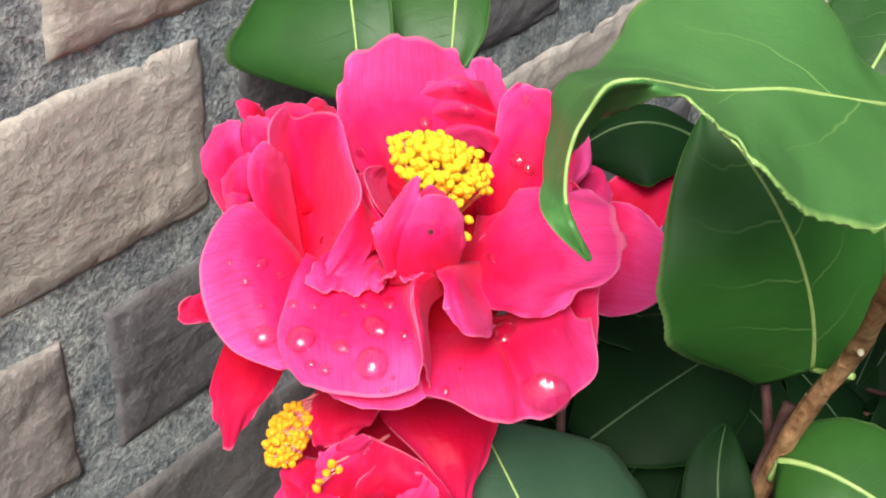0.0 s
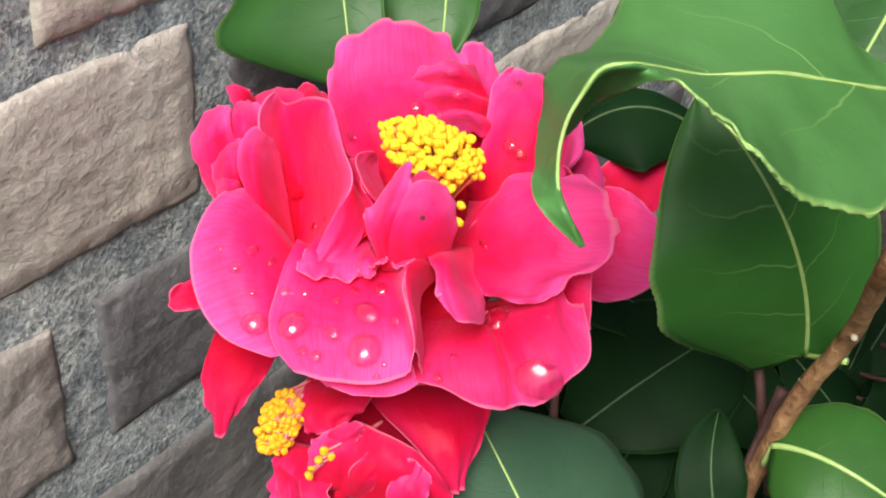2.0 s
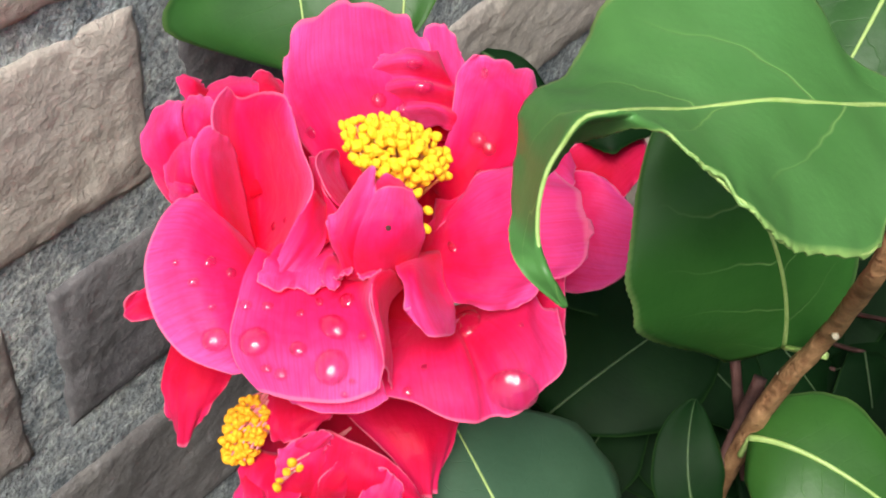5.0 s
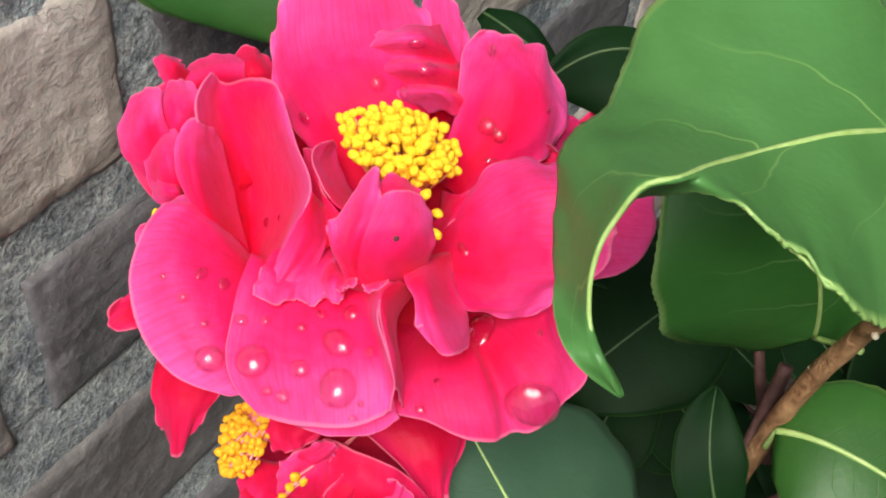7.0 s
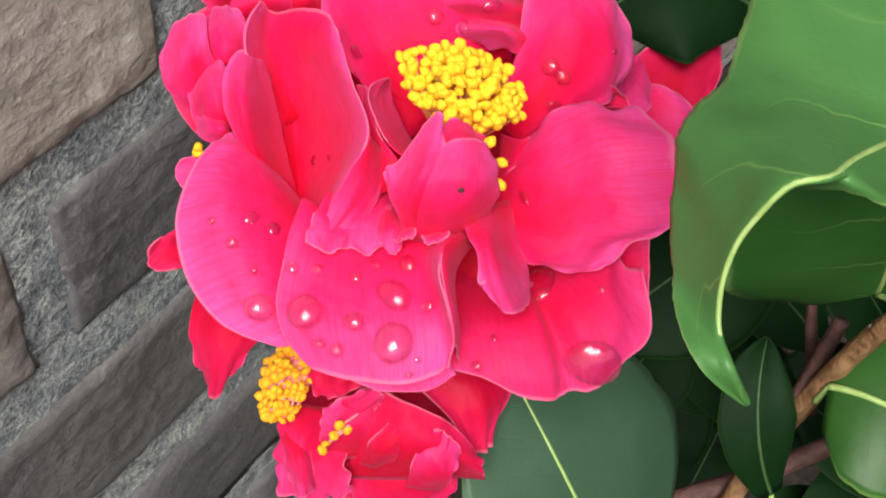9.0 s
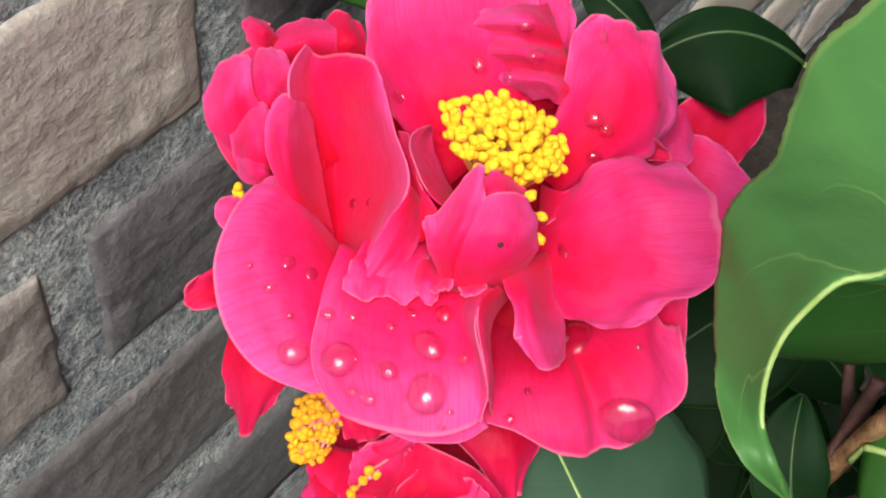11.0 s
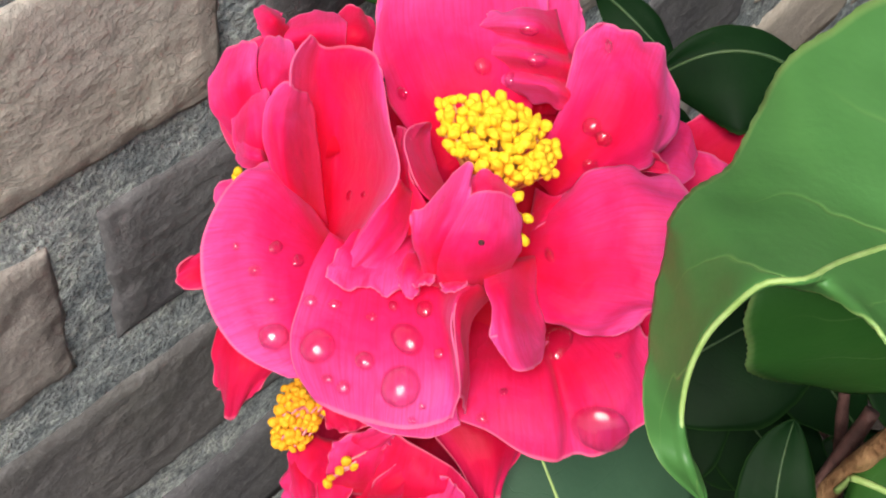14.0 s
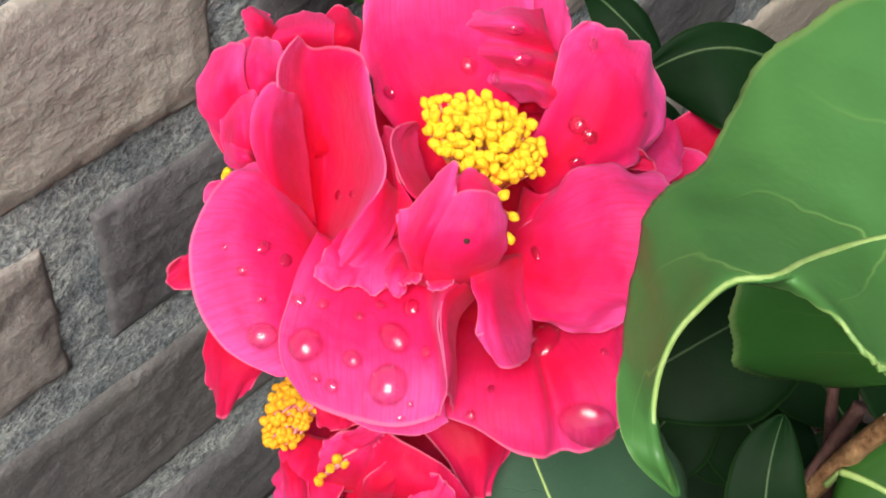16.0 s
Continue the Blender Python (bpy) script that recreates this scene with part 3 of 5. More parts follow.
soft(blossom, [[(14.0, 17.9, -36.0), (19.4, 31.7, -32.0), (22.9, 44.2, -31.0), (25.2, 50.6, -32.0), (30.6, 55.7, -30.0)], [(15.2, 15.0, -34.0), (24.6, 29.7, -27.0), (30.0, 42.0, -26.0), (33.1, 48.8, -30.0), (34.3, 54.3, -33.0)], [(16.6, 13.5, -33.0), (30.0, 26.8, -26.0), (36.1, 39.1, -25.0), (37.8, 46.0, -27.0), (40.9, 51.6, -34.0)], [(18.0, 11.4, -33.0), (32.9, 21.5, -28.0), (42.0, 31.1, -28.0), (44.7, 39.7, -30.0), (47.1, 47.1, -37.0)], [(18.0, 10.0, -34.0), (32.0, 16.2, -32.0), (43.6, 19.0, -34.0), (48.8, 26.4, -38.0), (49.7, 36.8, -41.0)]], ruffle=0.8, waves=2.2, lip=0.7, round_end=0.04, crease=1.0, pleat=0.6, rough=1.3, seed=5)
soft(blossom, [[(26.7, 18.7, -50.0), (41.1, 30.2, -46.0), (50.9, 35.3, -50.0)], [(28.2, 15.8, -50.0), (45.2, 24.1, -44.0), (55.4, 30.2, -50.0), (58.8, 24.5, -54.0)], [(28.4, 12.9, -52.0), (44.3, 14.1, -48.0), (56.8, 13.4, -52.0)]], seed=35)
soft(blossom, [[(19.6, 12.2, -36.0), (30.6, 21.8, -32.0), (37.4, 23.5, -30.0), (43.8, 22.5, -31.0)], [(21.0, 10.8, -36.0), (33.9, 19.9, -36.0), (41.0, 21.3, -36.0), (48.1, 19.1, -36.0)], [(22.4, 7.9, -36.0), (34.0, 16.4, -37.0), (42.6, 17.8, -37.0), (49.3, 16.0, -36.0)]], RED, ruffle=0.3, seed=32)
soft(blossom, [[(7.9, 3.6, -30.0), (18.5, 10.2, -22.0), (25.8, 16.6, -20.0), (34.2, 18.1, -22.0), (40.3, 17.4, -22.0), (46.8, 16.8, -22.0)], [(7.9, 1.5, -30.0), (19.2, 4.6, -14.0), (30.8, 9.7, -12.0), (38.4, 10.9, -10.0), (52.3, 8.4, -10.0)], [(7.8, -0.6, -28.0), (19.0, -2.0, -13.0), (29.1, -0.8, -9.0), (36.6, -0.2, -7.0), (52.3, -0.4, -6.0)], [(7.7, -3.3, -26.0), (16.4, -7.3, -13.0), (25.2, -8.6, -9.0), (32.7, -8.6, -7.0), (41.5, -11.6, -4.0), (49.7, -11.1, -6.0)], [(7.7, -4.7, -25.0), (13.7, -11.2, -12.0), (19.8, -15.6, -8.0), (26.9, -17.0, -8.0), (34.4, -15.8, -10.0), (41.4, -15.5, -8.0)], [(8.3, -6.1, -24.0), (11.8, -15.2, -14.0), (17.5, -19.6, -11.0), (24.0, -22.0, -11.0), (30.5, -21.9, -11.0), (36.3, -19.7, -10.0)]], ruffle=0.9, waves=3.2, crease=0.45, rough=1.4, lip=0.2, round_end=0.05, pleat=0.35, seed=4, n=44, k=44)
# rose here holds the shade of the right petal above it
soft(blossom, [[(-1.9, -14.7, -36.0), (-10.3, -26.3, -22.0), (-13.5, -33.7, -15.0), (-14.8, -39.0, -13.0)], [(3.7, -18.9, -34.0), (-2.8, -28.8, -19.0), (-5.6, -36.0, -12.0), (-6.2, -41.3, -10.0)], [(5.8, -18.8, -32.0), (3.1, -29.9, -16.0), (2.2, -37.0, -9.0), (2.2, -43.9, -8.0)], [(7.8, -18.7, -30.0), (8.4, -29.7, -14.0), (8.6, -39.4, -7.0), (9.9, -49.1, -7.0)], [(10.5, -18.6, -28.0), (14.8, -29.5, -11.0), (16.3, -40.6, -6.0), (17.6, -50.9, -7.0)], [(13.1, -18.5, -26.0), (17.4, -28.5, -14.0), (20.2, -40.0, -11.0), (21.9, -49.2, -11.0)], [(15.9, -17.9, -26.0), (22.6, -28.2, -11.0), (26.8, -38.3, -8.0), (28.4, -49.7, -11.0)], [(18.8, -17.3, -28.0), (29.3, -24.4, -12.0), (34.1, -33.3, -9.0), (35.8, -43.8, -12.0)], [(20.4, -16.7, -30.0), (32.4, -20.0, -15.0), (36.5, -27.1, -12.0), (43.3, -37.7, -12.0)], [(22.5, -14.6, -30.0), (34.1, -12.9, -18.0), (38.6, -21.4, -16.0), (43.2, -18.6, -13.0)]], ROSE, ruffle=0.6, rough=1.4, lip=0.2, round_end=0.05, crease=0.5, pleat=0.4, seed=3, n=40, k=56)
soft(blossom, [[(-35.6, 1.1, -32.0), (-41.3, 10.1, -27.0), (-46.3, 17.6, -24.0), (-52.7, 18.2, -17.0)], [(-36.2, -0.3, -24.0), (-42.3, 7.8, -19.0), (-47.9, 15.1, -16.0), (-54.6, 16.4, -11.0)], [(-36.0, -1.7, -22.0), (-44.5, 5.0, -15.0), (-51.7, 10.2, -11.0), (-59.2, 10.8, -9.0)], [(-35.8, -3.7, -20.0), (-45.4, -1.6, -12.0), (-53.9, 1.0, -8.0), (-63.7, -0.5, -9.0)], [(-35.6, -7.1, -18.0), (-44.0, -9.5, -11.0), (-52.7, -9.3, -8.0), (-62.9, -12.8, -9.0)], [(-35.6, -11.1, -18.0), (-42.8, -17.4, -11.0), (-50.3, -19.8, -9.0), (-58.1, -22.7, -9.0)], [(-34.2, -13.7, -17.0), (-40.2, -22.6, -11.0), (-45.8, -25.3, -9.0), (-52.3, -27.7, -9.0)], [(-32.9, -17.8, -17.0), (-35.1, -26.7, -12.0), (-38.8, -30.4, -10.0), (-43.6, -32.1, -9.0)]], ruffle=0.35, crease=0.7, pleat=0.25, lip=0.2, round_end=0.06, seed=1, n=40, k=40)
soft(blossom, [[(-34.9, -33.0, -10.0), (-30.9, -38.1, -9.0), (-28.8, -40.2, -8.0)], [(-21.8, -33.0, -9.0), (-21.1, -39.2, -7.0), (-21.0, -43.4, -6.0)], [(-11.4, -33.0, -9.0), (-11.1, -39.3, -7.0), (-11.4, -44.3, -6.0)], [(-6.2, -33.2, -10.0), (-5.3, -38.1, -8.0), (-4.2, -41.9, -8.0)]], ruffle=0.4, waves=2.0, round_end=0.05, seed=31)
soft(blossom, [[(-35.3, 2.3, -16.0), (-38.9, -5.6, -12.0), (-41.8, -14.6, -9.0), (-43.2, -22.3, -7.0), (-41.6, -29.8, -5.0), (-36.2, -37.4, -4.0)], [(-30.1, -0.4, -17.0), (-31.7, -8.9, -12.0), (-33.9, -18.5, -8.0), (-34.3, -27.3, -5.0), (-31.6, -39.1, -3.0)], [(-23.4, -1.8, -17.0), (-23.8, -11.0, -12.0), (-24.2, -21.1, -7.0), (-23.9, -31.0, -3.0), (-23.9, -40.9, -1.0)], [(-16.7, -3.1, -16.0), (-16.5, -11.6, -11.0), (-15.7, -21.1, -6.0), (-15.0, -32.2, -2.0), (-15.7, -41.8, -1.0)], [(-8.7, -7.1, -12.0), (-9.3, -13.5, -7.0), (-8.6, -22.2, -3.0), (-8.0, -30.9, -1.0), (-9.1, -40.7, -1.0)], [(-1.6, -10.0, 2.0), (-5.4, -12.4, 5.0), (-6.4, -17.8, 6.0), (-5.3, -26.5, 6.0), (-5.0, -34.2, 3.0), (-6.4, -39.7, -1.0)]], ruffle=0.3, waves=2.0, crease=0.6, pleat=0.25, lip=0.05, round_end=0.03, seed=2, n=40, k=40)
soft(blossom, [[(-0.7, -9.4, 0.0), (-5.0, -12.0, 5.0), (-6.1, -17.8, 6.0), (-5.1, -26.5, 6.0), (-4.8, -34.2, 3.0)], [(0.9, -10.6, -3.0), (-3.5, -14.4, 2.0), (-4.5, -20.5, 3.0), (-3.8, -28.1, 2.0), (-4.0, -35.3, -1.0)], [(2.9, -12.4, -12.0), (-1.6, -17.4, -7.0), (-2.8, -23.8, -7.0), (-2.5, -31.7, -8.0), (-3.4, -39.4, -8.0)]], ROSE, ruffle=0.1, lip=0.0, rough=0.2, crease=0.2, pleat=0.1, round_end=0.0, seed=38)
# rose again for the shaded petal below the right one
soft(blossom, [[(32.8, -14.2, -28.0), (40.0, -12.1, -21.0), (46.7, -11.8, -19.0)], [(32.1, -21.1, -28.0), (40.3, -20.3, -20.0), (45.5, -19.5, -18.0)], [(31.1, -30.8, -28.0), (39.2, -29.7, -19.0), (44.0, -29.4, -16.0)]], ROSE, ruffle=0.2, round_end=0.02, seed=49)
# the hollow petals at the wall side
soft(blossom, [[(-38.9, 1.1, -30.0), (-44.6, 17.7, -26.0), (-45.6, 31.2, -24.0), (-45.5, 40.6, -22.0), (-43.7, 47.0, -24.0), (-40.4, 51.5, -28.0)], [(-37.7, -0.3, -38.0), (-40.0, 17.3, -44.0), (-40.1, 33.2, -42.0), (-39.3, 43.9, -36.0), (-37.8, 48.4, -32.0)], [(-34.6, -1.0, -36.0), (-34.9, 17.5, -48.0), (-34.5, 32.0, -45.0), (-32.3, 41.9, -32.0), (-30.0, 47.8, -26.0)], [(-31.4, -1.7, -24.0), (-25.3, 12.0, -26.0), (-25.2, 24.4, -26.0), (-25.9, 36.3, -22.0), (-24.6, 45.5, -24.0)], [(-29.8, -1.7, -14.0), (-24.1, 6.5, -8.0), (-18.6, 13.4, -6.0), (-19.7, 21.6, -9.0), (-21.1, 29.2, -13.0), (-23.2, 42.8, -22.0)]], CUP_SHADE, ruffle=0.3, crease=0.5, pleat=0.25, lip=0.45, round_end=0.03, k=44, n=40, seed=7)
soft(blossom, [[(-45.4, 9.3, -22.0), (-48.2, 15.6, -18.0), (-50.8, 23.9, -18.0), (-50.8, 32.2, -20.0), (-47.3, 41.4, -25.0)], [(-42.4, 8.0, -25.0), (-44.8, 17.0, -16.0), (-45.5, 26.2, -14.0), (-45.3, 31.9, -18.0), (-44.3, 37.1, -25.0)], [(-37.4, 4.0, -36.0), (-39.1, 16.9, -36.0), (-40.1, 26.8, -36.0), (-40.9, 34.0, -36.0), (-41.5, 37.8, -36.0)]], ruffle=0.15, pleat=0.1, crease=0.3, lip=0.2, seed=8)
soft(blossom, [[(-18.2, 14.2, -6.0), (-23.7, 6.7, -8.0), (-29.9, -2.2, -12.0), (-34.8, -9.3, -13.0)], [(-17.1, 12.6, -10.0), (-21.3, 3.4, -9.0), (-26.6, -3.7, -10.0), (-33.1, -10.6, -12.0)], [(-15.0, 10.9, -17.0), (-17.4, 0.9, -15.0), (-22.9, -5.7, -13.0), (-30.8, -10.7, -13.0)]], ruffle=0.2, rough=0.6, crease=0.6, lip=0.0, pleat=0.35, seed=36)
soft(blossom, [[(-56.5, 23.0, -40.0), (-63.3, 28.9, -34.0), (-67.1, 36.6, -33.0), (-66.0, 45.8, -36.0)], [(-53.3, 27.1, -38.0), (-58.6, 33.2, -28.0), (-59.9, 39.8, -26.0), (-59.4, 50.1, -36.0)], [(-51.4, 33.1, -40.0), (-53.5, 37.0, -31.0), (-54.4, 43.9, -30.0), (-53.7, 51.5, -38.0)]], ruffle=0.2, pleat=0.12, crease=0.3, seed=9)
soft(blossom, [[(-57.5, 31.9, -42.0), (-57.2, 38.4, -36.0), (-56.2, 45.2, -34.0), (-55.5, 51.3, -40.0)], [(-51.5, 32.6, -36.0), (-50.7, 38.8, -29.0), (-50.1, 45.1, -29.0), (-50.5, 52.1, -38.0)], [(-46.1, 34.2, -38.0), (-45.8, 39.4, -34.0), (-45.0, 44.9, -33.0), (-45.5, 50.6, -38.0)]], ruffle=0.2, pleat=0.12, crease=0.3, seed=10)
soft(blossom, [[(-53.8, 16.0, -32.0), (-58.0, 20.7, -28.0), (-60.7, 28.5, -30.0), (-60.5, 34.2, -34.0)], [(-50.9, 17.8, -27.0), (-52.9, 24.1, -20.0), (-54.1, 31.1, -22.0), (-55.1, 37.8, -32.0)], [(-48.1, 20.5, -27.0), (-49.0, 25.7, -23.0), (-49.8, 32.8, -25.0), (-51.1, 38.5, -32.0)]], ruffle=0.2, pleat=0.12, crease=0.3, seed=11)
soft(blossom, [[(-51.5, 16.1, -26.0), (-54.4, 17.5, -23.0), (-58.1, 18.9, -26.0), (-60.0, 23.3, -30.0)], [(-50.5, 17.6, -24.0), (-51.9, 20.0, -19.0), (-54.8, 21.4, -20.0), (-58.2, 25.5, -28.0)], [(-51.1, 19.9, -28.0), (-51.8, 22.8, -24.0), (-54.0, 24.3, -25.0), (-56.9, 26.7, -30.0)]], ruffle=0.2, pleat=0.12, crease=0.3, seed=12)
soft(blossom, [[(-48.6, 49.4, -52.0), (-54.4, 52.6, -46.0), (-58.0, 57.0, -46.0)], [(-49.3, 52.7, -52.0), (-51.8, 56.6, -41.0), (-56.6, 61.5, -48.0)], [(-48.4, 55.3, -56.0), (-49.2, 56.9, -48.0), (-51.4, 61.4, -52.0)]], ROSE, ruffle=0.3, pleat=0.12, crease=0.4, rough=1.2, seed=13)
soft(blossom, [[(-48.6, 46.4, -52.0), (-50.5, 53.2, -48.0), (-51.1, 58.7, -54.0)], [(-43.6, 48.1, -54.0), (-42.8, 54.1, -45.0), (-43.5, 61.4, -54.0)], [(-34.7, 48.4, -56.0), (-33.8, 54.9, -50.0), (-33.9, 61.7, -56.0)]], ROSE, ruffle=0.3, pleat=0.12, crease=0.4, rough=1.2, seed=14)
soft(blossom, [[(-41.8, 48.7, -58.0), (-39.8, 55.7, -54.0), (-37.9, 62.8, -58.0)], [(-34.7, 48.4, -56.0), (-31.9, 54.9, -50.0), (-31.8, 63.6, -58.0)], [(-27.3, 48.6, -58.0), (-26.2, 54.0, -54.0), (-27.3, 60.5, -60.0)]], RED, ruffle=0.3, pleat=0.12, crease=0.4, rough=1.2, seed=15)
soft(blossom, [[(-51.1, 14.4, -42.0), (-61.2, 21.7, -42.0), (-66.9, 33.5, -43.0), (-66.2, 47.1, -46.0)], [(-44.0, 18.8, -44.0), (-53.9, 28.9, -42.0), (-56.9, 40.7, -43.0), (-56.5, 54.8, -50.0)], [(-32.8, 25.1, -50.0), (-41.5, 36.8, -48.0), (-45.4, 47.5, -50.0), (-45.5, 60.7, -58.0)], [(-24.1, 28.4, -54.0), (-30.1, 39.0, -54.0), (-32.4, 49.9, -56.0), (-31.3, 60.7, -62.0)]], ROSE, ruffle=0.3, crease=0.8, seed=59)
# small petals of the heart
# backing petal whose dark red stands for the shade in the pocket
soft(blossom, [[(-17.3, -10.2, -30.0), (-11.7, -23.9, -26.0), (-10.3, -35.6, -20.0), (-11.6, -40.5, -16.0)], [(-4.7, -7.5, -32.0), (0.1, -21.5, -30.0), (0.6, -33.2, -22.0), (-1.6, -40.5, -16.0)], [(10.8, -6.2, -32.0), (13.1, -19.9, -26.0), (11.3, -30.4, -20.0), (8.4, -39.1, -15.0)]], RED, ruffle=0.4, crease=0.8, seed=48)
soft(blossom, [[(-8.6, 8.5, -14.0), (-12.1, 10.1, -12.0), (-15.6, 15.0, -12.0), (-17.5, 21.8, -14.0), (-17.0, 26.4, -18.0), (-13.5, 29.0, -22.0)], [(-8.4, 10.3, -20.0), (-11.3, 13.6, -19.0), (-14.3, 19.1, -20.0), (-15.2, 24.8, -23.0), (-12.5, 29.3, -26.0)], [(-7.6, 12.7, -28.0), (-9.8, 17.6, -28.0), (-11.2, 22.5, -29.0), (-11.8, 26.9, -31.0), (-10.4, 29.8, -32.0)]], ROSE, ruffle=0.1, crease=0.2, lip=0.3, pleat=0.0, seed=28)
soft(blossom, [[(-18.1, 0.9, -18.0), (-20.2, 11.9, -24.0), (-20.4, 21.8, -28.0), (-19.4, 28.3, -32.0)], [(-15.0, 2.2, -14.0), (-17.4, 12.9, -17.0), (-18.6, 21.9, -21.0), (-18.1, 28.2, -28.0)], [(-11.5, 7.2, -14.0), (-14.9, 13.8, -14.0), (-17.1, 21.6, -17.0), (-16.8, 27.4, -23.0)]], ROSE, ruffle=0.4, rough=1.2, seed=37)
soft(blossom, [[(-3.4, 3.2, -4.0), (-2.8, 10.8, -3.0), (-1.7, 16.1, -6.0)], [(1.7, 3.2, -4.0), (2.5, 10.8, -2.0), (3.2, 15.4, -7.0)], [(7.0, 3.2, -8.0), (8.0, 7.7, -7.0), (8.9, 11.1, -11.0)]], ROSE, ruffle=0.2, seed=29)
soft(blossom, [[(-11.9, -9.7, -10.0), (-15.4, -0.5, -5.0), (-16.6, 7.6, -9.0)], [(-10.6, -9.0, -8.0), (-12.5, -0.6, 0.0), (-11.8, 8.4, -4.0)], [(-8.6, -8.3, -6.0), (-9.4, 0.6, 4.0), (-6.8, 8.1, 4.0), (-3.4, 17.7, -0.0)], [(-6.0, -7.0, -8.0), (-4.7, 1.9, 2.0), (-2.6, 9.3, 3.0), (-2.0, 15.8, -1.0)]], ruffle=0.35, round_end=0.1, seed=26)
soft(blossom, [[(-11.9, -9.7, -10.0), (-12.6, -1.8, -3.0), (-8.6, 4.4, 2.0), (-3.4, 10.1, 2.0)], [(-6.0, -11.2, -7.0), (-5.3, -3.1, 5.0), (-2.2, 4.2, 8.0), (0.4, 10.9, 4.0)], [(0.4, -11.0, -8.0), (2.1, -3.1, 5.0), (3.3, 3.6, 8.0), (4.1, 10.9, 2.0)], [(6.0, -8.2, -11.0), (8.6, -2.0, -2.0), (8.9, 3.7, 1.0), (7.3, 9.2, -2.0)]], ruffle=0.2, round_end=0.1, crease=0.4, pleat=0.15, seed=25)
soft(blossom, [[(-30.0, 2.3, -16.0), (-33.5, -3.0, -11.0), (-36.2, -8.4, -9.0)], [(-25.6, 3.7, -20.0), (-28.9, -4.3, -11.0), (-30.7, -11.9, -9.0)], [(-22.3, 3.7, -22.0), (-24.5, -4.4, -13.0), (-25.9, -10.9, -10.0)], [(-18.2, 3.6, -22.0), (-20.1, -5.1, -11.0), (-21.6, -13.0, -8.0)], [(-13.5, 2.3, -22.0), (-14.9, -5.1, -12.0), (-16.2, -10.9, -9.0)]], round_end=0.02, ruffle=0.6, rough=3.2, crease=1.0, pleat=0.8, k=50, seed=41)
soft(blossom, [[(-16.7, -0.5, -18.0), (-18.8, -7.0, -9.0), (-17.8, -11.8, -5.0)], [(-14.7, -0.5, -18.0), (-16.0, -6.9, -5.0), (-15.6, -13.0, -4.0)], [(-12.1, -1.8, -18.0), (-12.8, -7.0, -9.0), (-13.5, -11.1, -6.0)]], ruffle=0.4, rough=1.2, crease=0.5, seed=42)
soft(blossom, [[(-15.0, -7.4, -14.0), (-14.8, -9.0, -6.0), (-15.2, -11.0, -3.0)], [(-12.6, -6.3, -14.0), (-12.4, -8.0, -5.0), (-12.4, -10.0, -1.0)], [(-10.0, -6.1, -14.0), (-10.2, -7.5, -5.0), (-10.3, -9.2, -1.0)]], ruffle=0.5, rough=1.2, lip=0.6, seed=46)
soft(blossom, [[(-8.9, -8.6, -9.0), (-8.5, -10.4, -3.0), (-8.3, -11.9, -1.0)], [(-6.0, -8.1, -9.0), (-5.9, -9.7, -1.0), (-5.6, -11.1, 1.0)], [(-2.6, -8.1, -9.0), (-3.1, -9.7, -1.0), (-2.7, -10.5, 1.0)]], ruffle=0.4, rough=1.2, lip=0.6, seed=47)
soft(blossom, [[(0.6, -5.2, -12.0), (0.8, -10.1, 0.0), (2.2, -14.9, 4.0), (2.1, -20.4, 5.0), (4.6, -26.7, 4.0)], [(5.2, -4.6, -12.0), (4.5, -10.0, 3.0), (5.3, -15.4, 7.0), (6.2, -22.2, 7.0), (7.9, -28.2, 4.0)], [(12.1, -3.3, -18.0), (9.7, -10.3, -6.0), (10.3, -16.6, -4.0), (12.6, -22.4, -4.0), (12.0, -27.5, -4.0)], [(14.2, -4.0, -20.0), (13.0, -11.2, -12.0), (14.2, -17.0, -11.0), (15.5, -22.4, -12.0), (14.6, -26.3, -12.0)]], ruffle=0.35, waves=1.5, lip=0.3, crease=0.8, pleat=0.3, round_end=0.22, seed=39)
soft(blossom, [[(14.3, 13.4, -30.0), (18.5, 10.9, -22.0), (24.2, 14.1, -24.0), (27.9, 18.9, -30.0)], [(12.6, 6.3, -26.0), (16.3, 7.2, -20.0), (21.8, 10.8, -21.0), (26.4, 15.6, -26.0)], [(10.5, 0.8, -26.0), (14.3, 3.4, -20.0), (19.5, 7.1, -18.0), (25.3, 12.2, -22.0)]], ROSE, ruffle=0.2, seed=22)
# red backing petals added round the heart, the recess's shade in their colour
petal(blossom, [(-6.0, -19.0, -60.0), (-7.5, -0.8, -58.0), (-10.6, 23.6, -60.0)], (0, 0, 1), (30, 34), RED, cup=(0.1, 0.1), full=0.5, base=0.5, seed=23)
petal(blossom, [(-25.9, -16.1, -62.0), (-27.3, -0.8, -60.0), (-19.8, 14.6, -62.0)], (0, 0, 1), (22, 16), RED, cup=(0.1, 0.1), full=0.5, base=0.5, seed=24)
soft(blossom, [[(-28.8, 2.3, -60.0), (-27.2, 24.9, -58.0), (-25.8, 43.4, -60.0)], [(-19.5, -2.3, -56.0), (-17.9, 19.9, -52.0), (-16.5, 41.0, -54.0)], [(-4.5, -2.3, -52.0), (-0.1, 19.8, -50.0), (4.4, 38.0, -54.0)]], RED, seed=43)
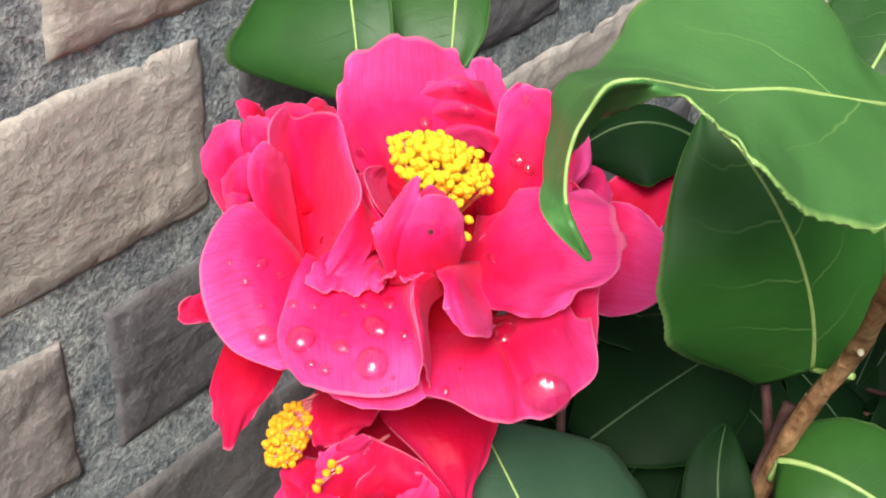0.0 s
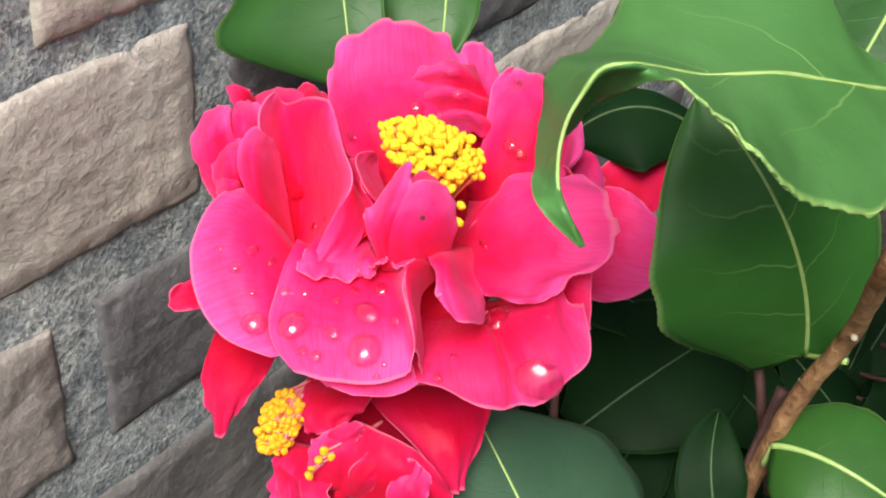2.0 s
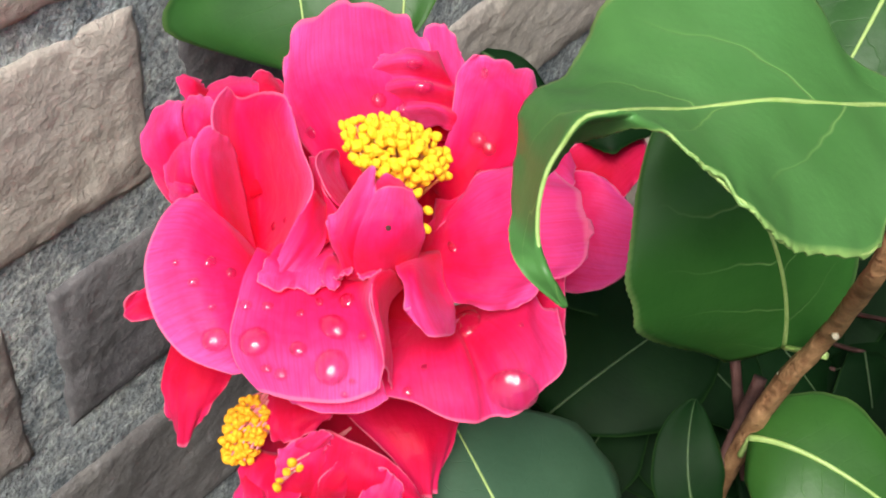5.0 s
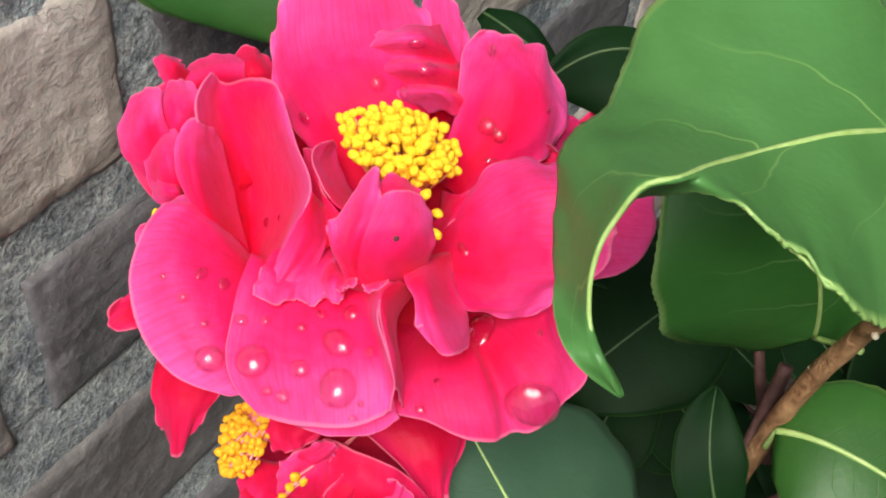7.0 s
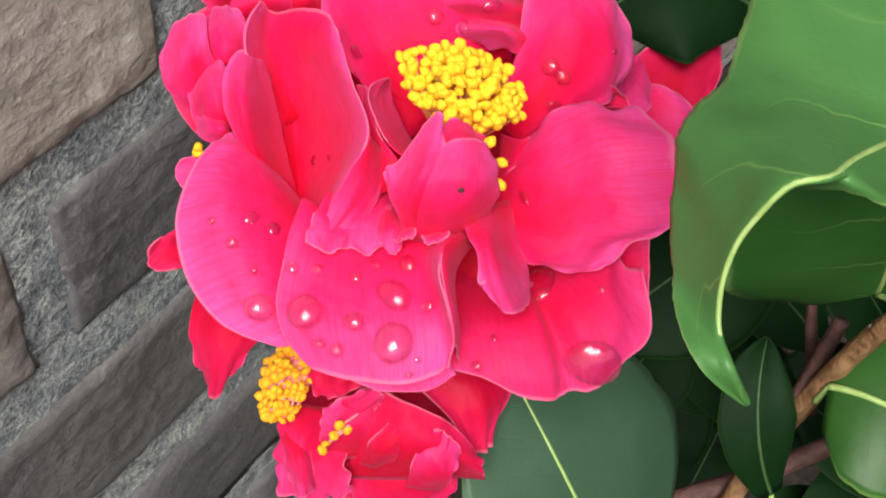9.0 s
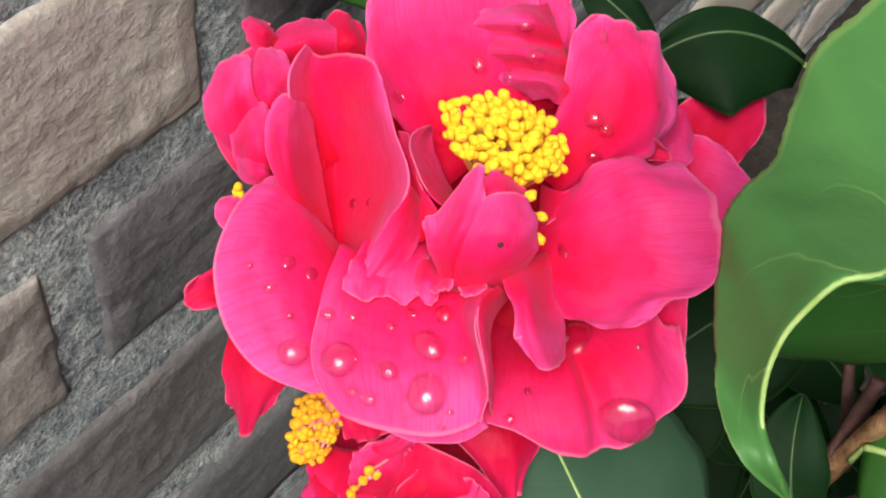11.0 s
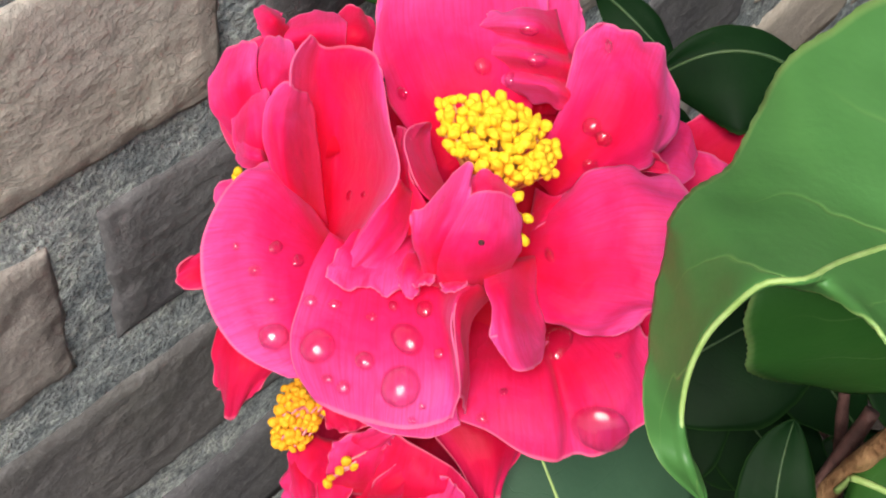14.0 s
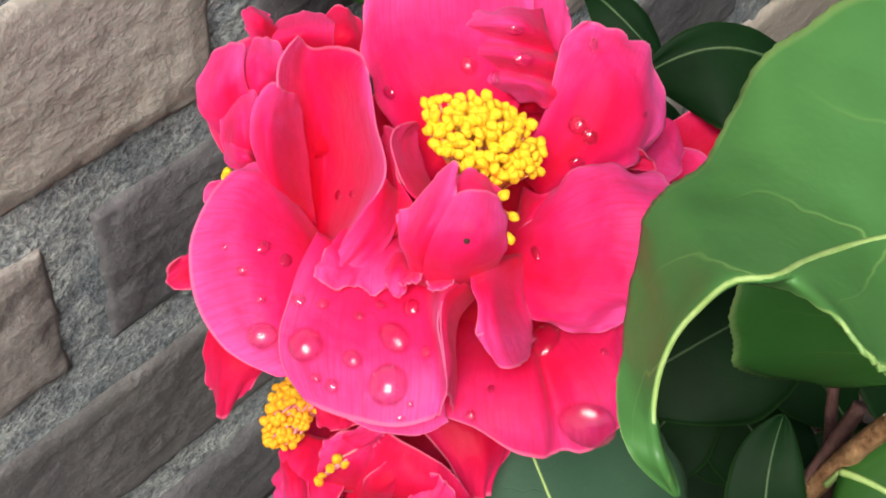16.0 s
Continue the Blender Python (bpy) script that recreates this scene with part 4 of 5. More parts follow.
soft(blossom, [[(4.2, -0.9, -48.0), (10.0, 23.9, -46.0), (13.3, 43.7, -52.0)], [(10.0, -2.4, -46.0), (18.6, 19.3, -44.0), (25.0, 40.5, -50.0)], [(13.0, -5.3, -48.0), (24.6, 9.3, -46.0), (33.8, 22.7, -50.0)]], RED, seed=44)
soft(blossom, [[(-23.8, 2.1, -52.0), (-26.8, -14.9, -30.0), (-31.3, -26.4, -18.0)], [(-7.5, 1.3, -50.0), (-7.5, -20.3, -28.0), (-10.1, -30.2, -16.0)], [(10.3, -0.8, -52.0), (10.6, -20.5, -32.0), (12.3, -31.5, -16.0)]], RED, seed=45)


def bead(size, squash=1.0, rings=8, segments=12, rough=0.0, seed=0):
    """A rounded body, flattened along its own z."""
    bm = bmesh.new()
    bmesh.ops.create_uvsphere(bm, u_segments=segments, v_segments=rings, radius=size * 0.001)
    for v in bm.verts:
        v.co *= 1 + rough * noise.noise(v.co * 900 / size + Vector((seed, 0, 0)))
        v.co.z *= squash
    return bm


def anther_mesh(seed, mat):
    """Two pollen lobes side by side, grainy with pollen."""
    bm = bead(1.3, 1.15, 10, 14, 0.3, seed)
    for v in bm.verts:
        v.co.x *= 1.25 - 0.12 * (abs(v.co.z) * 1000) ** 2
        v.co.y *= 0.85
    me = bpy.data.meshes.new("anther")
    for f in bm.faces:
        f.smooth = True
    bm.to_mesh(me)
    bm.free()
    me.materials.append(mat)
    return me


ANTHERS = {FILAMENT: [anther_mesh(s, ANTHER) for s in range(5)], FILAMENT_PINK: [anther_mesh(s, ANTHER_DEEP) for s in range(5)]}


def stamen(parent, foot, head, lean, tint, size, rng):
    """One filament with its anther."""
    mid = [(a + b) / 2 + rng.uniform(-1.2, 1.2) for a, b in zip(foot, head)]
    f = under(part("stamen", tube([foot, mid, head], (0.42, 0.3), 6, 6), tint), parent)
    an = new("anther", ANTHERS[tint][rng.randrange(5)])
    an.parent = f
    turn = (way(lean).to_track_quat("Z", "Y") @ Euler((rng.uniform(-0.9, 0.9), rng.uniform(-0.9, 0.9), rng.uniform(0, 6))).to_quaternion())
    an.matrix_basis = Matrix.LocRotScale(at(head), turn, Vector((size, size, size)) * rng.uniform(0.85, 1.15))
    return f


def stamens(parent, foot, middle, long_axis, short_axis, dome, count, tint, size, seed):
    """A brush of stamens whose anthers spread over a rounded oval."""
    rng = random.Random(seed)
    for i in range(count):
        r, a = math.sqrt((i + 0.5) / count), i * 2.39996
        x, y = r * math.cos(a) + rng.uniform(-0.11, 0.11), r * math.sin(a) + rng.uniform(-0.11, 0.11)
        head = [m + x * l + y * s for m, l, s in zip(middle, long_axis, short_axis)]
        head[2] += dome * (1 - r * r) + rng.uniform(-2.4, 1.8)
        lean = [h - f for h, f in zip(head, foot)]
        start = [f + rng.uniform(-2.5, 2.5) for f in foot]
        stamen(parent, start, head, lean, tint, size, rng)


stamens(blossom, (2.3, 11.6, -34.0), (4.5, 23.7, -12.0), (13.5, -7.0, -1.0), (4.5, 8.0, -3.0), 7.0, 165, FILAMENT, 0.95, 5)
rng = random.Random(8)
stamen(blossom, (3.6, 10.0, -30.0), (10.4, 5.2, -3.0), (0.2, -0.4, 1), FILAMENT, 1.0, rng)
stamen(blossom, (3.6, 10.0, -30.0), (9.4, 0.3, -2.0), (0.2, -0.5, 1), FILAMENT, 1.0, rng)
stamen(blossom, (3.6, 10.0, -30.0), (8.3, 10.0, -3.0), (0.3, -0.3, 1), FILAMENT, 1.0, rng)
spot = under(part("petal_spot", bead(0.75, 0.35, 6, 9, 0.3), BROWN_SPOT, None, "small dark hole in the petal"), blossom)


def calyx(parent, place, back, size):
    """The green cup of overlapping scales and the stalk behind a blossom."""
    bm = bead(size, 0.8, 8, 14)
    ob = under(part("calyx", bm, LEAF, None, "green calyx"), parent)
    ob.matrix_basis = Matrix.LocRotScale(at(place), way(back).to_track_quat("Z", "Y"), None)
    return ob


calyx(blossom, (-1, -3, -74), (0, 0, 1), 8)

# ---- the blossom below, half hidden ----
lower = thing("camellia_blossom", at((-30, -55, -60)), "deep pink camellia blossom opened sideways with drooping stamens", "flower", "camellia blossoms")
soft(lower, [[(-65.5, -12.8, -60.0), (-69.2, -23.6, -57.0), (-69.8, -34.1, -56.0), (-67.7, -44.2, -60.0)], [(-56.2, -15.9, -56.0), (-60.0, -26.9, -50.0), (-62.6, -37.0, -50.0), (-65.3, -47.6, -58.0)], [(-45.9, -21.6, -58.0), (-50.2, -30.8, -52.0), (-56.1, -37.2, -52.0), (-61.5, -42.5, -57.0)]], RED, ruffle=0.7, rough=1.5, lip=0.4, seed=51)
soft(lower, [[(-24.5, -31.0, -66.0), (-16.0, -45.1, -54.0), (-5.0, -57.9, -51.0), (0.9, -69.8, -55.0)], [(-6.7, -32.8, -62.0), (-0.6, -44.5, -54.0), (3.6, -56.8, -52.0), (3.5, -70.0, -56.0)], [(9.1, -33.7, -64.0), (17.1, -42.7, -60.0), (13.9, -53.8, -58.0), (5.6, -68.3, -60.0)]], RED, ruffle=0.6, crease=0.9, lip=0.5, pleat=0.5, round_end=0.04, seed=53)
# red instead of rose: shade under the main blossom is in the colour
soft(lower, [[(-33.1, -72.2, -56.0), (-29.1, -59.7, -46.0), (-22.4, -47.0, -42.0)], [(-21.1, -73.2, -52.0), (-16.7, -62.5, -40.0), (-14.3, -51.7, -40.0)], [(-6.1, -74.3, -52.0), (-5.5, -66.4, -42.0), (-4.2, -58.8, -42.0)], [(3.8, -76.6, -54.0), (3.1, -72.6, -48.0), (2.0, -68.4, -48.0)]], RED, ruffle=0.5, waves=2.5, lip=0.6, round_end=0.0, crease=0.8, pleat=0.6, seed=54)
soft(lower, [[(-38.1, -30.7, -60.0), (-40.0, -38.4, -52.0), (-39.5, -47.1, -50.0), (-36.6, -50.0, -52.0)], [(-27.4, -32.0, -56.0), (-30.6, -41.4, -46.0), (-31.9, -49.1, -46.0)], [(-15.5, -34.6, -56.0), (-19.9, -42.0, -48.0), (-24.0, -46.0, -48.0)]], RED, ruffle=0.7, crease=1.0, lip=0.4, seed=55)
soft(lower, [[(-39.1, -65.3, -52.0), (-37.9, -56.7, -44.0), (-35.3, -50.5, -46.0)], [(-30.6, -66.0, -50.0), (-29.0, -55.9, -40.0), (-25.8, -47.2, -44.0)], [(-24.1, -66.4, -52.0), (-23.0, -56.1, -44.0), (-20.5, -47.0, -44.0)]], ROSE, ruffle=1.0, waves=3.5, pleat=1.6, lip=0.5, seed=56)
soft(lower, [[(-45.7, -49.4, -58.0), (-49.4, -56.2, -53.0), (-51.1, -66.0, -54.0), (-50.2, -75.9, -57.0)], [(-40.3, -51.8, -54.0), (-42.7, -58.7, -46.0), (-44.7, -68.2, -48.0), (-45.0, -78.7, -54.0)], [(-34.4, -53.0, -54.0), (-37.7, -60.5, -49.0), (-38.3, -69.5, -50.0), (-37.5, -76.8, -56.0)], [(-28.6, -56.0, -54.0), (-31.9, -64.3, -47.0), (-31.6, -72.4, -48.0), (-33.4, -81.2, -54.0)]], ROSE, ruffle=1.2, waves=4.0, rough=2.2, pleat=1.4, lip=0.5, seed=57)
soft(lower, [[(-34.4, -60.3, -60.0), (-33.1, -70.6, -57.0), (-31.3, -81.4, -60.0)], [(-19.0, -61.5, -58.0), (-17.8, -73.4, -52.0), (-18.6, -83.2, -58.0)], [(-0.2, -62.8, -60.0), (-2.8, -74.5, -56.0), (-6.0, -83.3, -60.0)]], RED, ruffle=1.0, pleat=1.4, lip=0.4, seed=58)
soft(lower, [[(-35.5, -50.9, -48.0), (-30.8, -49.1, -43.0), (-23.9, -46.5, -41.0)], [(-33.0, -53.7, -46.0), (-27.8, -52.0, -40.0), (-21.4, -48.0, -39.0)], [(-31.7, -57.7, -48.0), (-26.2, -54.3, -43.0), (-19.5, -49.2, -42.0)]], ROSE, ruffle=0.4, rough=1.5, lip=0.4, seed=62)
soft(lower, [[(-29.0, -67.7, -50.0), (-24.8, -60.2, -42.0), (-16.1, -52.8, -41.0)], [(-25.7, -68.8, -49.0), (-21.6, -62.9, -40.0), (-13.8, -55.4, -40.0)], [(-23.4, -69.7, -51.0), (-18.6, -65.4, -43.0), (-11.2, -57.9, -43.0)]], RED, ruffle=0.5, rough=1.5, lip=0.5, seed=63)
soft(lower, [[(-17.8, -75.0, -50.0), (-15.4, -67.3, -42.0), (-10.6, -56.8, -41.0)], [(-12.9, -76.2, -49.0), (-9.8, -69.4, -40.0), (-5.9, -60.4, -40.0)], [(-8.0, -77.4, -51.0), (-5.1, -72.0, -43.0), (-1.3, -64.3, -43.0)]], ROSE, ruffle=0.6, rough=1.5, lip=0.5, seed=64)
soft(lower, [[(-49.2, -57.9, -52.0), (-47.8, -64.7, -48.0), (-47.0, -74.5, -52.0)], [(-46.0, -56.6, -50.0), (-43.9, -64.4, -43.0), (-43.8, -74.7, -48.0)], [(-42.9, -56.7, -52.0), (-41.1, -64.5, -47.0), (-41.5, -74.1, -52.0)]], ROSE, ruffle=0.6, rough=2, lip=0.4, seed=65)
petal(lower, [(-16.0, -30.2, -78.0), (-25.9, -53.7, -66.0), (-28.2, -84.4, -76.0)], (0, 0.1, 1), (24, 24), RED, cup=(0.1, 0.1), full=0.5, base=0.5, seed=61)
stamens(lower, (-31.4, -31.0, -62.0), (-46.6, -45.0, -52.0), (-2.5, -9.5, 2.0), (6.5, -0.5, 1.0), 5.0, 110, FILAMENT_PINK, 0.85, 9)
for head in ((-36.9, -59.7, -40.0), (-34.5, -57.7, -38.0), (-38.0, -61.6, -42.0), (-31.1, -56.9, -40.0), (-32.8, -55.3, -38.0)):
    stamen(lower, (-16.0, -47.4, -46.0), head, (-1, -0.4, 0.6), FILAMENT_PINK, 0.85, rng)
calyx(lower, (-22.9, -47.4, -84.0), (0, 0, 1), 8)

# ---- blossoms behind: towards the wall, and behind the leaves ----
small = thing("camellia_blossom", at((-58.0, -0.8, -52.0)), "pink camellia blossom mostly hidden behind a larger one", "flower", "camellia blossoms")
petal(small, [(-56.5, -7.5, -52.0), (-67.7, -5.2, -34.0), (-75.1, -10.6, -37.0)], (-0.2, 0.1, 1), (5, 5), RED, cup=(0.3, 0.4), full=0.6, base=0.6, ruffle=0.8, seed=71)
petal(small, [(-53.8, 6.6, -54.0), (-62.5, 12.1, -44.0), (-67.6, 12.9, -45.0)], (-0.2, 0.1, 1), (5, 5), PINK, cup=(0.2, 0.2), full=0.6, base=0.6, ruffle=0.5, seed=72)
petal(small, [(-52.9, -0.8, -58.0), (-61.3, -0.8, -54.0), (-69.3, 0.7, -58.0)], (-0.2, 0.1, 1), (12, 12), RED, cup=(0.1, 0.1), full=0.6, base=0.6, seed=73)
for head in ((-60.9, 18.0, -42.0), (-61.8, 16.7, -43.0), (-60.6, 16.4, -43.0)):
    stamen(small, (-58.0, 12.5, -52.0), head, (-0.5, 0.2, 1), FILAMENT, 0.9, rng)
calyx(small, (-53.8, -0.7, -64.0), (0, 0, 1), 6)

rear = thing("camellia_blossom", at((56.4, 9.9, -78.0)), "dark pink camellia blossom shaded under leaves", "flower", "camellia blossoms")
petal(rear, [(45.7, 15.1, -80.0), (59.8, 8.2, -64.0), (79.1, 3.0, -72.0)], (0.1, 0.1, 1), (17, 24), cup=(0.1, 0.1), full=0.55, base=0.5, ruffle=0.8, seed=75)
petal(rear, [(57.9, 17.2, -84.0), (70.0, 27.1, -80.0), (87.8, 37.7, -86.0)], (0.1, 0.1, 1), (12, 12), RED, cup=(0.2, 0.1), full=0.55, base=0.5, ruffle=0.8, seed=76)
calyx(rear, (54.4, 12.9, -90.0), (0, 0, 1), 7)


# ---- leaves ----
def camellia_leaf(label, mat, ctrl, face, wide, rib=(0.75, 0.25), stalk=None, group="camellia leaves", **how):
    """A leaf: its blade, the raised midrib along it, and the stalk that holds it to a twig."""
    ob = thing("camellia_leaf", at(ctrl[0]), label, "leaf", group)
    blade("blade", ob, mat, 0.55, ctrl=ctrl, face=face, wide=wide, **how)
    lift = face[len(face) // 2][1] if hasattr(face[0], "__len__") else face
    lifted = [tuple(a + 0.25 * b for a, b in zip(p, lift)) for p in ctrl]
    under(part("midrib", tube(lifted, rib, 8, 30), RIB_SHADED if mat is LEAF_SHADED else RIB, None, "thin green midrib" if mat is LEAF_SHADED else "pale green midrib"), ob)
    if stalk:
        under(part("stalk", tube([stalk, tuple((a + b) / 2 for a, b in zip(stalk, ctrl[0])), ctrl[0]], (1.1, 0.8), 8, 6), RIB), ob)
    return ob


def folded_leaf(label, mat, stations, n=170, k=44, seed=0):
    """A leaf folded along its midrib with a curling tip. stations, from stalk to tip: the points of the far edge, the midrib and the near edge."""
    ob = thing("camellia_leaf", at(stations[0][1]), label, "leaf", "camellia leaves")
    far, mid, near = ([Vector(row[i]) for row in stations] for i in range(3))
    rails = [far, [a.lerp(b, 0.33) for a, b in zip(far, mid)], [a.lerp(b, 0.7) for a, b in zip(far, mid)], mid,
             [a.lerp(b, 0.4) for a, b in zip(mid, near)], near]
    places = (-1.0, -0.66, -0.3, 0.0, 0.4, 1.0)
    bm = bmesh.new()
    layer = bm.loops.layers.uv.new("UVMap")
    grid, uvs = [], {}
    for i in range(n + 1):
        s = i / n
        across = [spline(r, s) for r in rails]
        ahead = [spline(r, min(1, s + 0.01)) for r in rails]
        row = []
        for j in range(k + 1):
            q = 2 * j / k - 1
            g = float(np.interp(q, places, range(6)))
            p = spline(across, g / 5)
            t = (spline(ahead, g / 5) - p)
            side = (spline(across, min(1, g / 5 + 0.02)) - spline(across, max(0, g / 5 - 0.02)))
            up = t.cross(side)
            up = up.normalized() if up.length > 1e-9 else Vector((0, 0, 1))
            a = abs(q)
            wide = (across[0] - across[3]).length if q < 0 else (across[5] - across[3]).length
            lift = 0.5 * noise.noise(p * 0.09 + Vector((seed, 0, 0))) + 0.25 * math.sin(s * 62 + 4 * a) * a * a
            lift += (0.9 if q > 0 else 0.3) * a ** 4 * noise.noise(Vector((s * 34, q, seed))) * min(1, wide / 8)
            p = p + up * lift
            if a > 0.99:
                tooth = (s * 46 + (0.4 if q > 0 else 0)) % 1.0
                p = p + side.normalized() * ((1 if q > 0 else -1) * (1.1 if q > 0 else 0.5) * tooth * min(1, wide / 9) * min(1, 6 * (1 - s)))
            v = bm.verts.new(at(p))
            uvs[v] = ((q + 1) / 2, s)
            row.append(v)
        grid.append(row)
    for a, b in zip(grid, grid[1:]):
        for j in range(k):
            f = bm.faces.new((a[j], a[j + 1], b[j + 1], b[j]))
            for loop in f.loops:
                loop[layer].uv = uvs[loop.vert]
    body = under(part("blade", bm, mat), ob)
    m = body.modifiers.new("thickness", "SOLIDIFY")
    m.thickness, m.offset = 0.0005, 0.0
    line = [spline(mid, i / 60) for i in range(61)]
    under(part("midrib", rod(line, 0.62, 0.34), RIB, None, "pale green midrib"), ob)
    under(part("margin", rod([spline(near, 0.12 + 0.36 * i / 70) + Vector((0, 0.35, 0.35)) * noise.noise(Vector((i * 0.5, 0, 3))) for i in range(71)], 0.24, 0.3), RIB, None, "pale wavy toothed margin"), ob)
    return ob


def rod(line, r0, r1, bends=8, wobble=0.0):
    """A round rod through points of the plant, tapering."""
    bm = bmesh.new()
    rings = []
    pts = [at(p) for p in line]
    side = None
    for i, c in enumerate(pts):
        t = (pts[min(i + 1, len(pts) - 1)] - pts[max(i - 1, 0)]).normalized()
        side = (t.orthogonal() if side is None else side - t * side.dot(t)).normalized()
        other = t.cross(side)
        r = (r0 + (r1 - r0) * i / len(pts)) * 0.001
        ring = []
        for j in range(bends):
            a = 2 * math.pi * j / bends
            b = r * (1 + wobble * noise.noise(Vector((math.cos(a) * 1.6, math.sin(a) * 1.6, i * 0.12))) + 0.3 * wobble * noise.noise(Vector((math.cos(a) * 4, math.sin(a) * 4, i * 0.5))))
            ring.append(bm.verts.new(c + side * (b * math.cos(a)) + other * (b * math.sin(a))))
        rings.append(ring)
    for a, b in zip(rings, rings[1:]):
        for j in range(bends):
            bm.faces.new((a[j], a[(j + 1) % bends], b[(j + 1) % bends], b[j]))
    bm.faces.new(rings[0][::-1])
    bm.faces.new(rings[-1])
    return bm


near_leaf = folded_leaf("large glossy green leaf, lightened for sky light, folded along its midrib, tip curling down", LEAF_LIT, [
    ((114, 7, 62), (114, 4, 64), (114, 1, 66)),
    ((98, 15, 66), (98, 3, 75), (95, -14, 84)),
    ((92, 26, 68), (87, 1.5, 84), (83, -28, 98)),
    ((82, 38, 68), (78, 1.2, 90), (69, -29, 109)),
    ((66, 40, 68), (70, 1, 95), (60, -28, 118)),
    ((53, 33, 74), (61, 0, 99), (54, -24, 125)),
    ((45, 27, 78), (53, -1.3, 103), (48.5, -17.5, 125)),
    ((40, 19, 81), (46, -2.6, 110), (44.5, -14.3, 128)),
    ((34.5, 11.3, 89), (40, -4, 117), (40.5, -9.3, 125)),
    ((28.5, 7, 95), (35, -5.5, 123), (36, -6.5, 114)),
    ((25, 4.6, 97), (30, -6, 123), (31, -6.3, 107)),
    ((23.5, 0, 97), (26.5, -9.5, 120), (27.2, -9.8, 104)),
    ((22, -6, 98), (24, -13, 118), (24.6, -13.2, 104)),
    ((20, -14, 102), (22.3, -18, 116), (23, -18, 105)),
    ((18.2, -21, 108), (21.7, -24, 115), (22.8, -24, 107)),
    ((18.2, -27, 115), (22.3, -28.7, 117), (23.4, -28.7, 111)),
    ((24.8, -34, 113), (25, -34, 113), (25.2, -34, 113))], seed=81)
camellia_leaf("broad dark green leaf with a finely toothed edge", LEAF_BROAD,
              [(110.9, -37.6, -44.0), (103.2, -11.2, 10.0), (77.5, 30.2, 2.0)], (-0.15, 0.3, 1), (41, 28), (0.8, 0.3), (118, -42, -30),
              full=0.42, base=0.4, heart=11, blunt=0.75, cup=(-0.16, -0.1), teeth=0.008, n=140, seed=82)
camellia_leaf("smooth grey-green leaf sheltered under the blossoms", LEAF_GREY,
              [(46.0, -130.5, -86.0), (28.4, -82.7, -64.0), (12.0, -42.9, -76.0)], (0.25, 0.25, 1), (30, 46), (0.8, 0.3), (60, -115, -90),
              full=0.5, base=0.3, blunt=0.75, cup=(-0.05, -0.2), teeth=0.015, seed=83)
camellia_leaf("wet leaf deep in the bush, coloured dark for shade", LEAF_SHADED,
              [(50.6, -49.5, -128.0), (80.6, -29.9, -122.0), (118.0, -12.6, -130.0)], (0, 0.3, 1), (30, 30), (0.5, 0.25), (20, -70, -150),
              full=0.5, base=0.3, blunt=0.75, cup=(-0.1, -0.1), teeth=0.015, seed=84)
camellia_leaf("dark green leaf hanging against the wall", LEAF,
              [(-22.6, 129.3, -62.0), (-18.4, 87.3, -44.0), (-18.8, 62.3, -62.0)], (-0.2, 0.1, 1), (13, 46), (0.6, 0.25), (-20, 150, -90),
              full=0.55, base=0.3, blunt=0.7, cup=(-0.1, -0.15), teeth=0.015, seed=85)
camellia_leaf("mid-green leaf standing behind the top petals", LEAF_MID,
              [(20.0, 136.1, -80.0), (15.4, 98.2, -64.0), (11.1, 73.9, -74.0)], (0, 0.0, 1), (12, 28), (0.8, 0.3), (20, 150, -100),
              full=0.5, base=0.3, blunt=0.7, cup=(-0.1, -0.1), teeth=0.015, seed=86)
camellia_leaf("dark arched leaf behind the blossom", LEAF_SHADED,
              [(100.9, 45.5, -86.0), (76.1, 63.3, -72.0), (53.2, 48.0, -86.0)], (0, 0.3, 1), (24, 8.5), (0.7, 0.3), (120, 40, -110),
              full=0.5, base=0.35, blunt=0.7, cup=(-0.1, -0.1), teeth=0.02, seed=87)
camellia_leaf("dark green leaf between the blossom and the wall", LEAF_SHADED,
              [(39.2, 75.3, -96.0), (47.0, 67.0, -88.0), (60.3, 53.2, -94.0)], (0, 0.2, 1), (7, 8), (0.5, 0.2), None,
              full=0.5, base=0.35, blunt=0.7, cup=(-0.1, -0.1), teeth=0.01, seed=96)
camellia_leaf("bright green leaf beside the brown stem", LEAF_MID,
              [(101.2, -63.0, -58.0), (115.2, -65.1, -42.0), (146.0, -97.2, -46.0)], (0.0, 0.25, 1), (22, 24), (1.1, 0.4), (100, -68, -66),
              full=0.4, base=0.5, blunt=0.75, cup=(-0.15, -0.15), teeth=0.02, seed=88)
camellia_leaf("dark green leaf at the edge of the bush", LEAF,
              [(133.9, 61.3, 48.0), (111.9, 30.9, 56.0), (96.0, 8.6, 50.0)], (-0.1, 0.3, 1), (15, 17), (0.8, 0.3), (150, 30, 30),
              full=0.5, base=0.35, blunt=0.75, cup=(-0.1, -0.1), teeth=0.02, seed=89)
camellia_leaf("small dark oval leaf low in the bush", LEAF_SHADED,
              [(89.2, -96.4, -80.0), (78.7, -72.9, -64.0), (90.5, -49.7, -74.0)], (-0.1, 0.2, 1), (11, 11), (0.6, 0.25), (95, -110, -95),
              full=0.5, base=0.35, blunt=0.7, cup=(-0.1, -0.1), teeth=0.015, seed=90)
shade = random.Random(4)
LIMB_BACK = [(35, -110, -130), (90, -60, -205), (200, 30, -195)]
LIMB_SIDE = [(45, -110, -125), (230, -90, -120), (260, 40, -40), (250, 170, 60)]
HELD = []
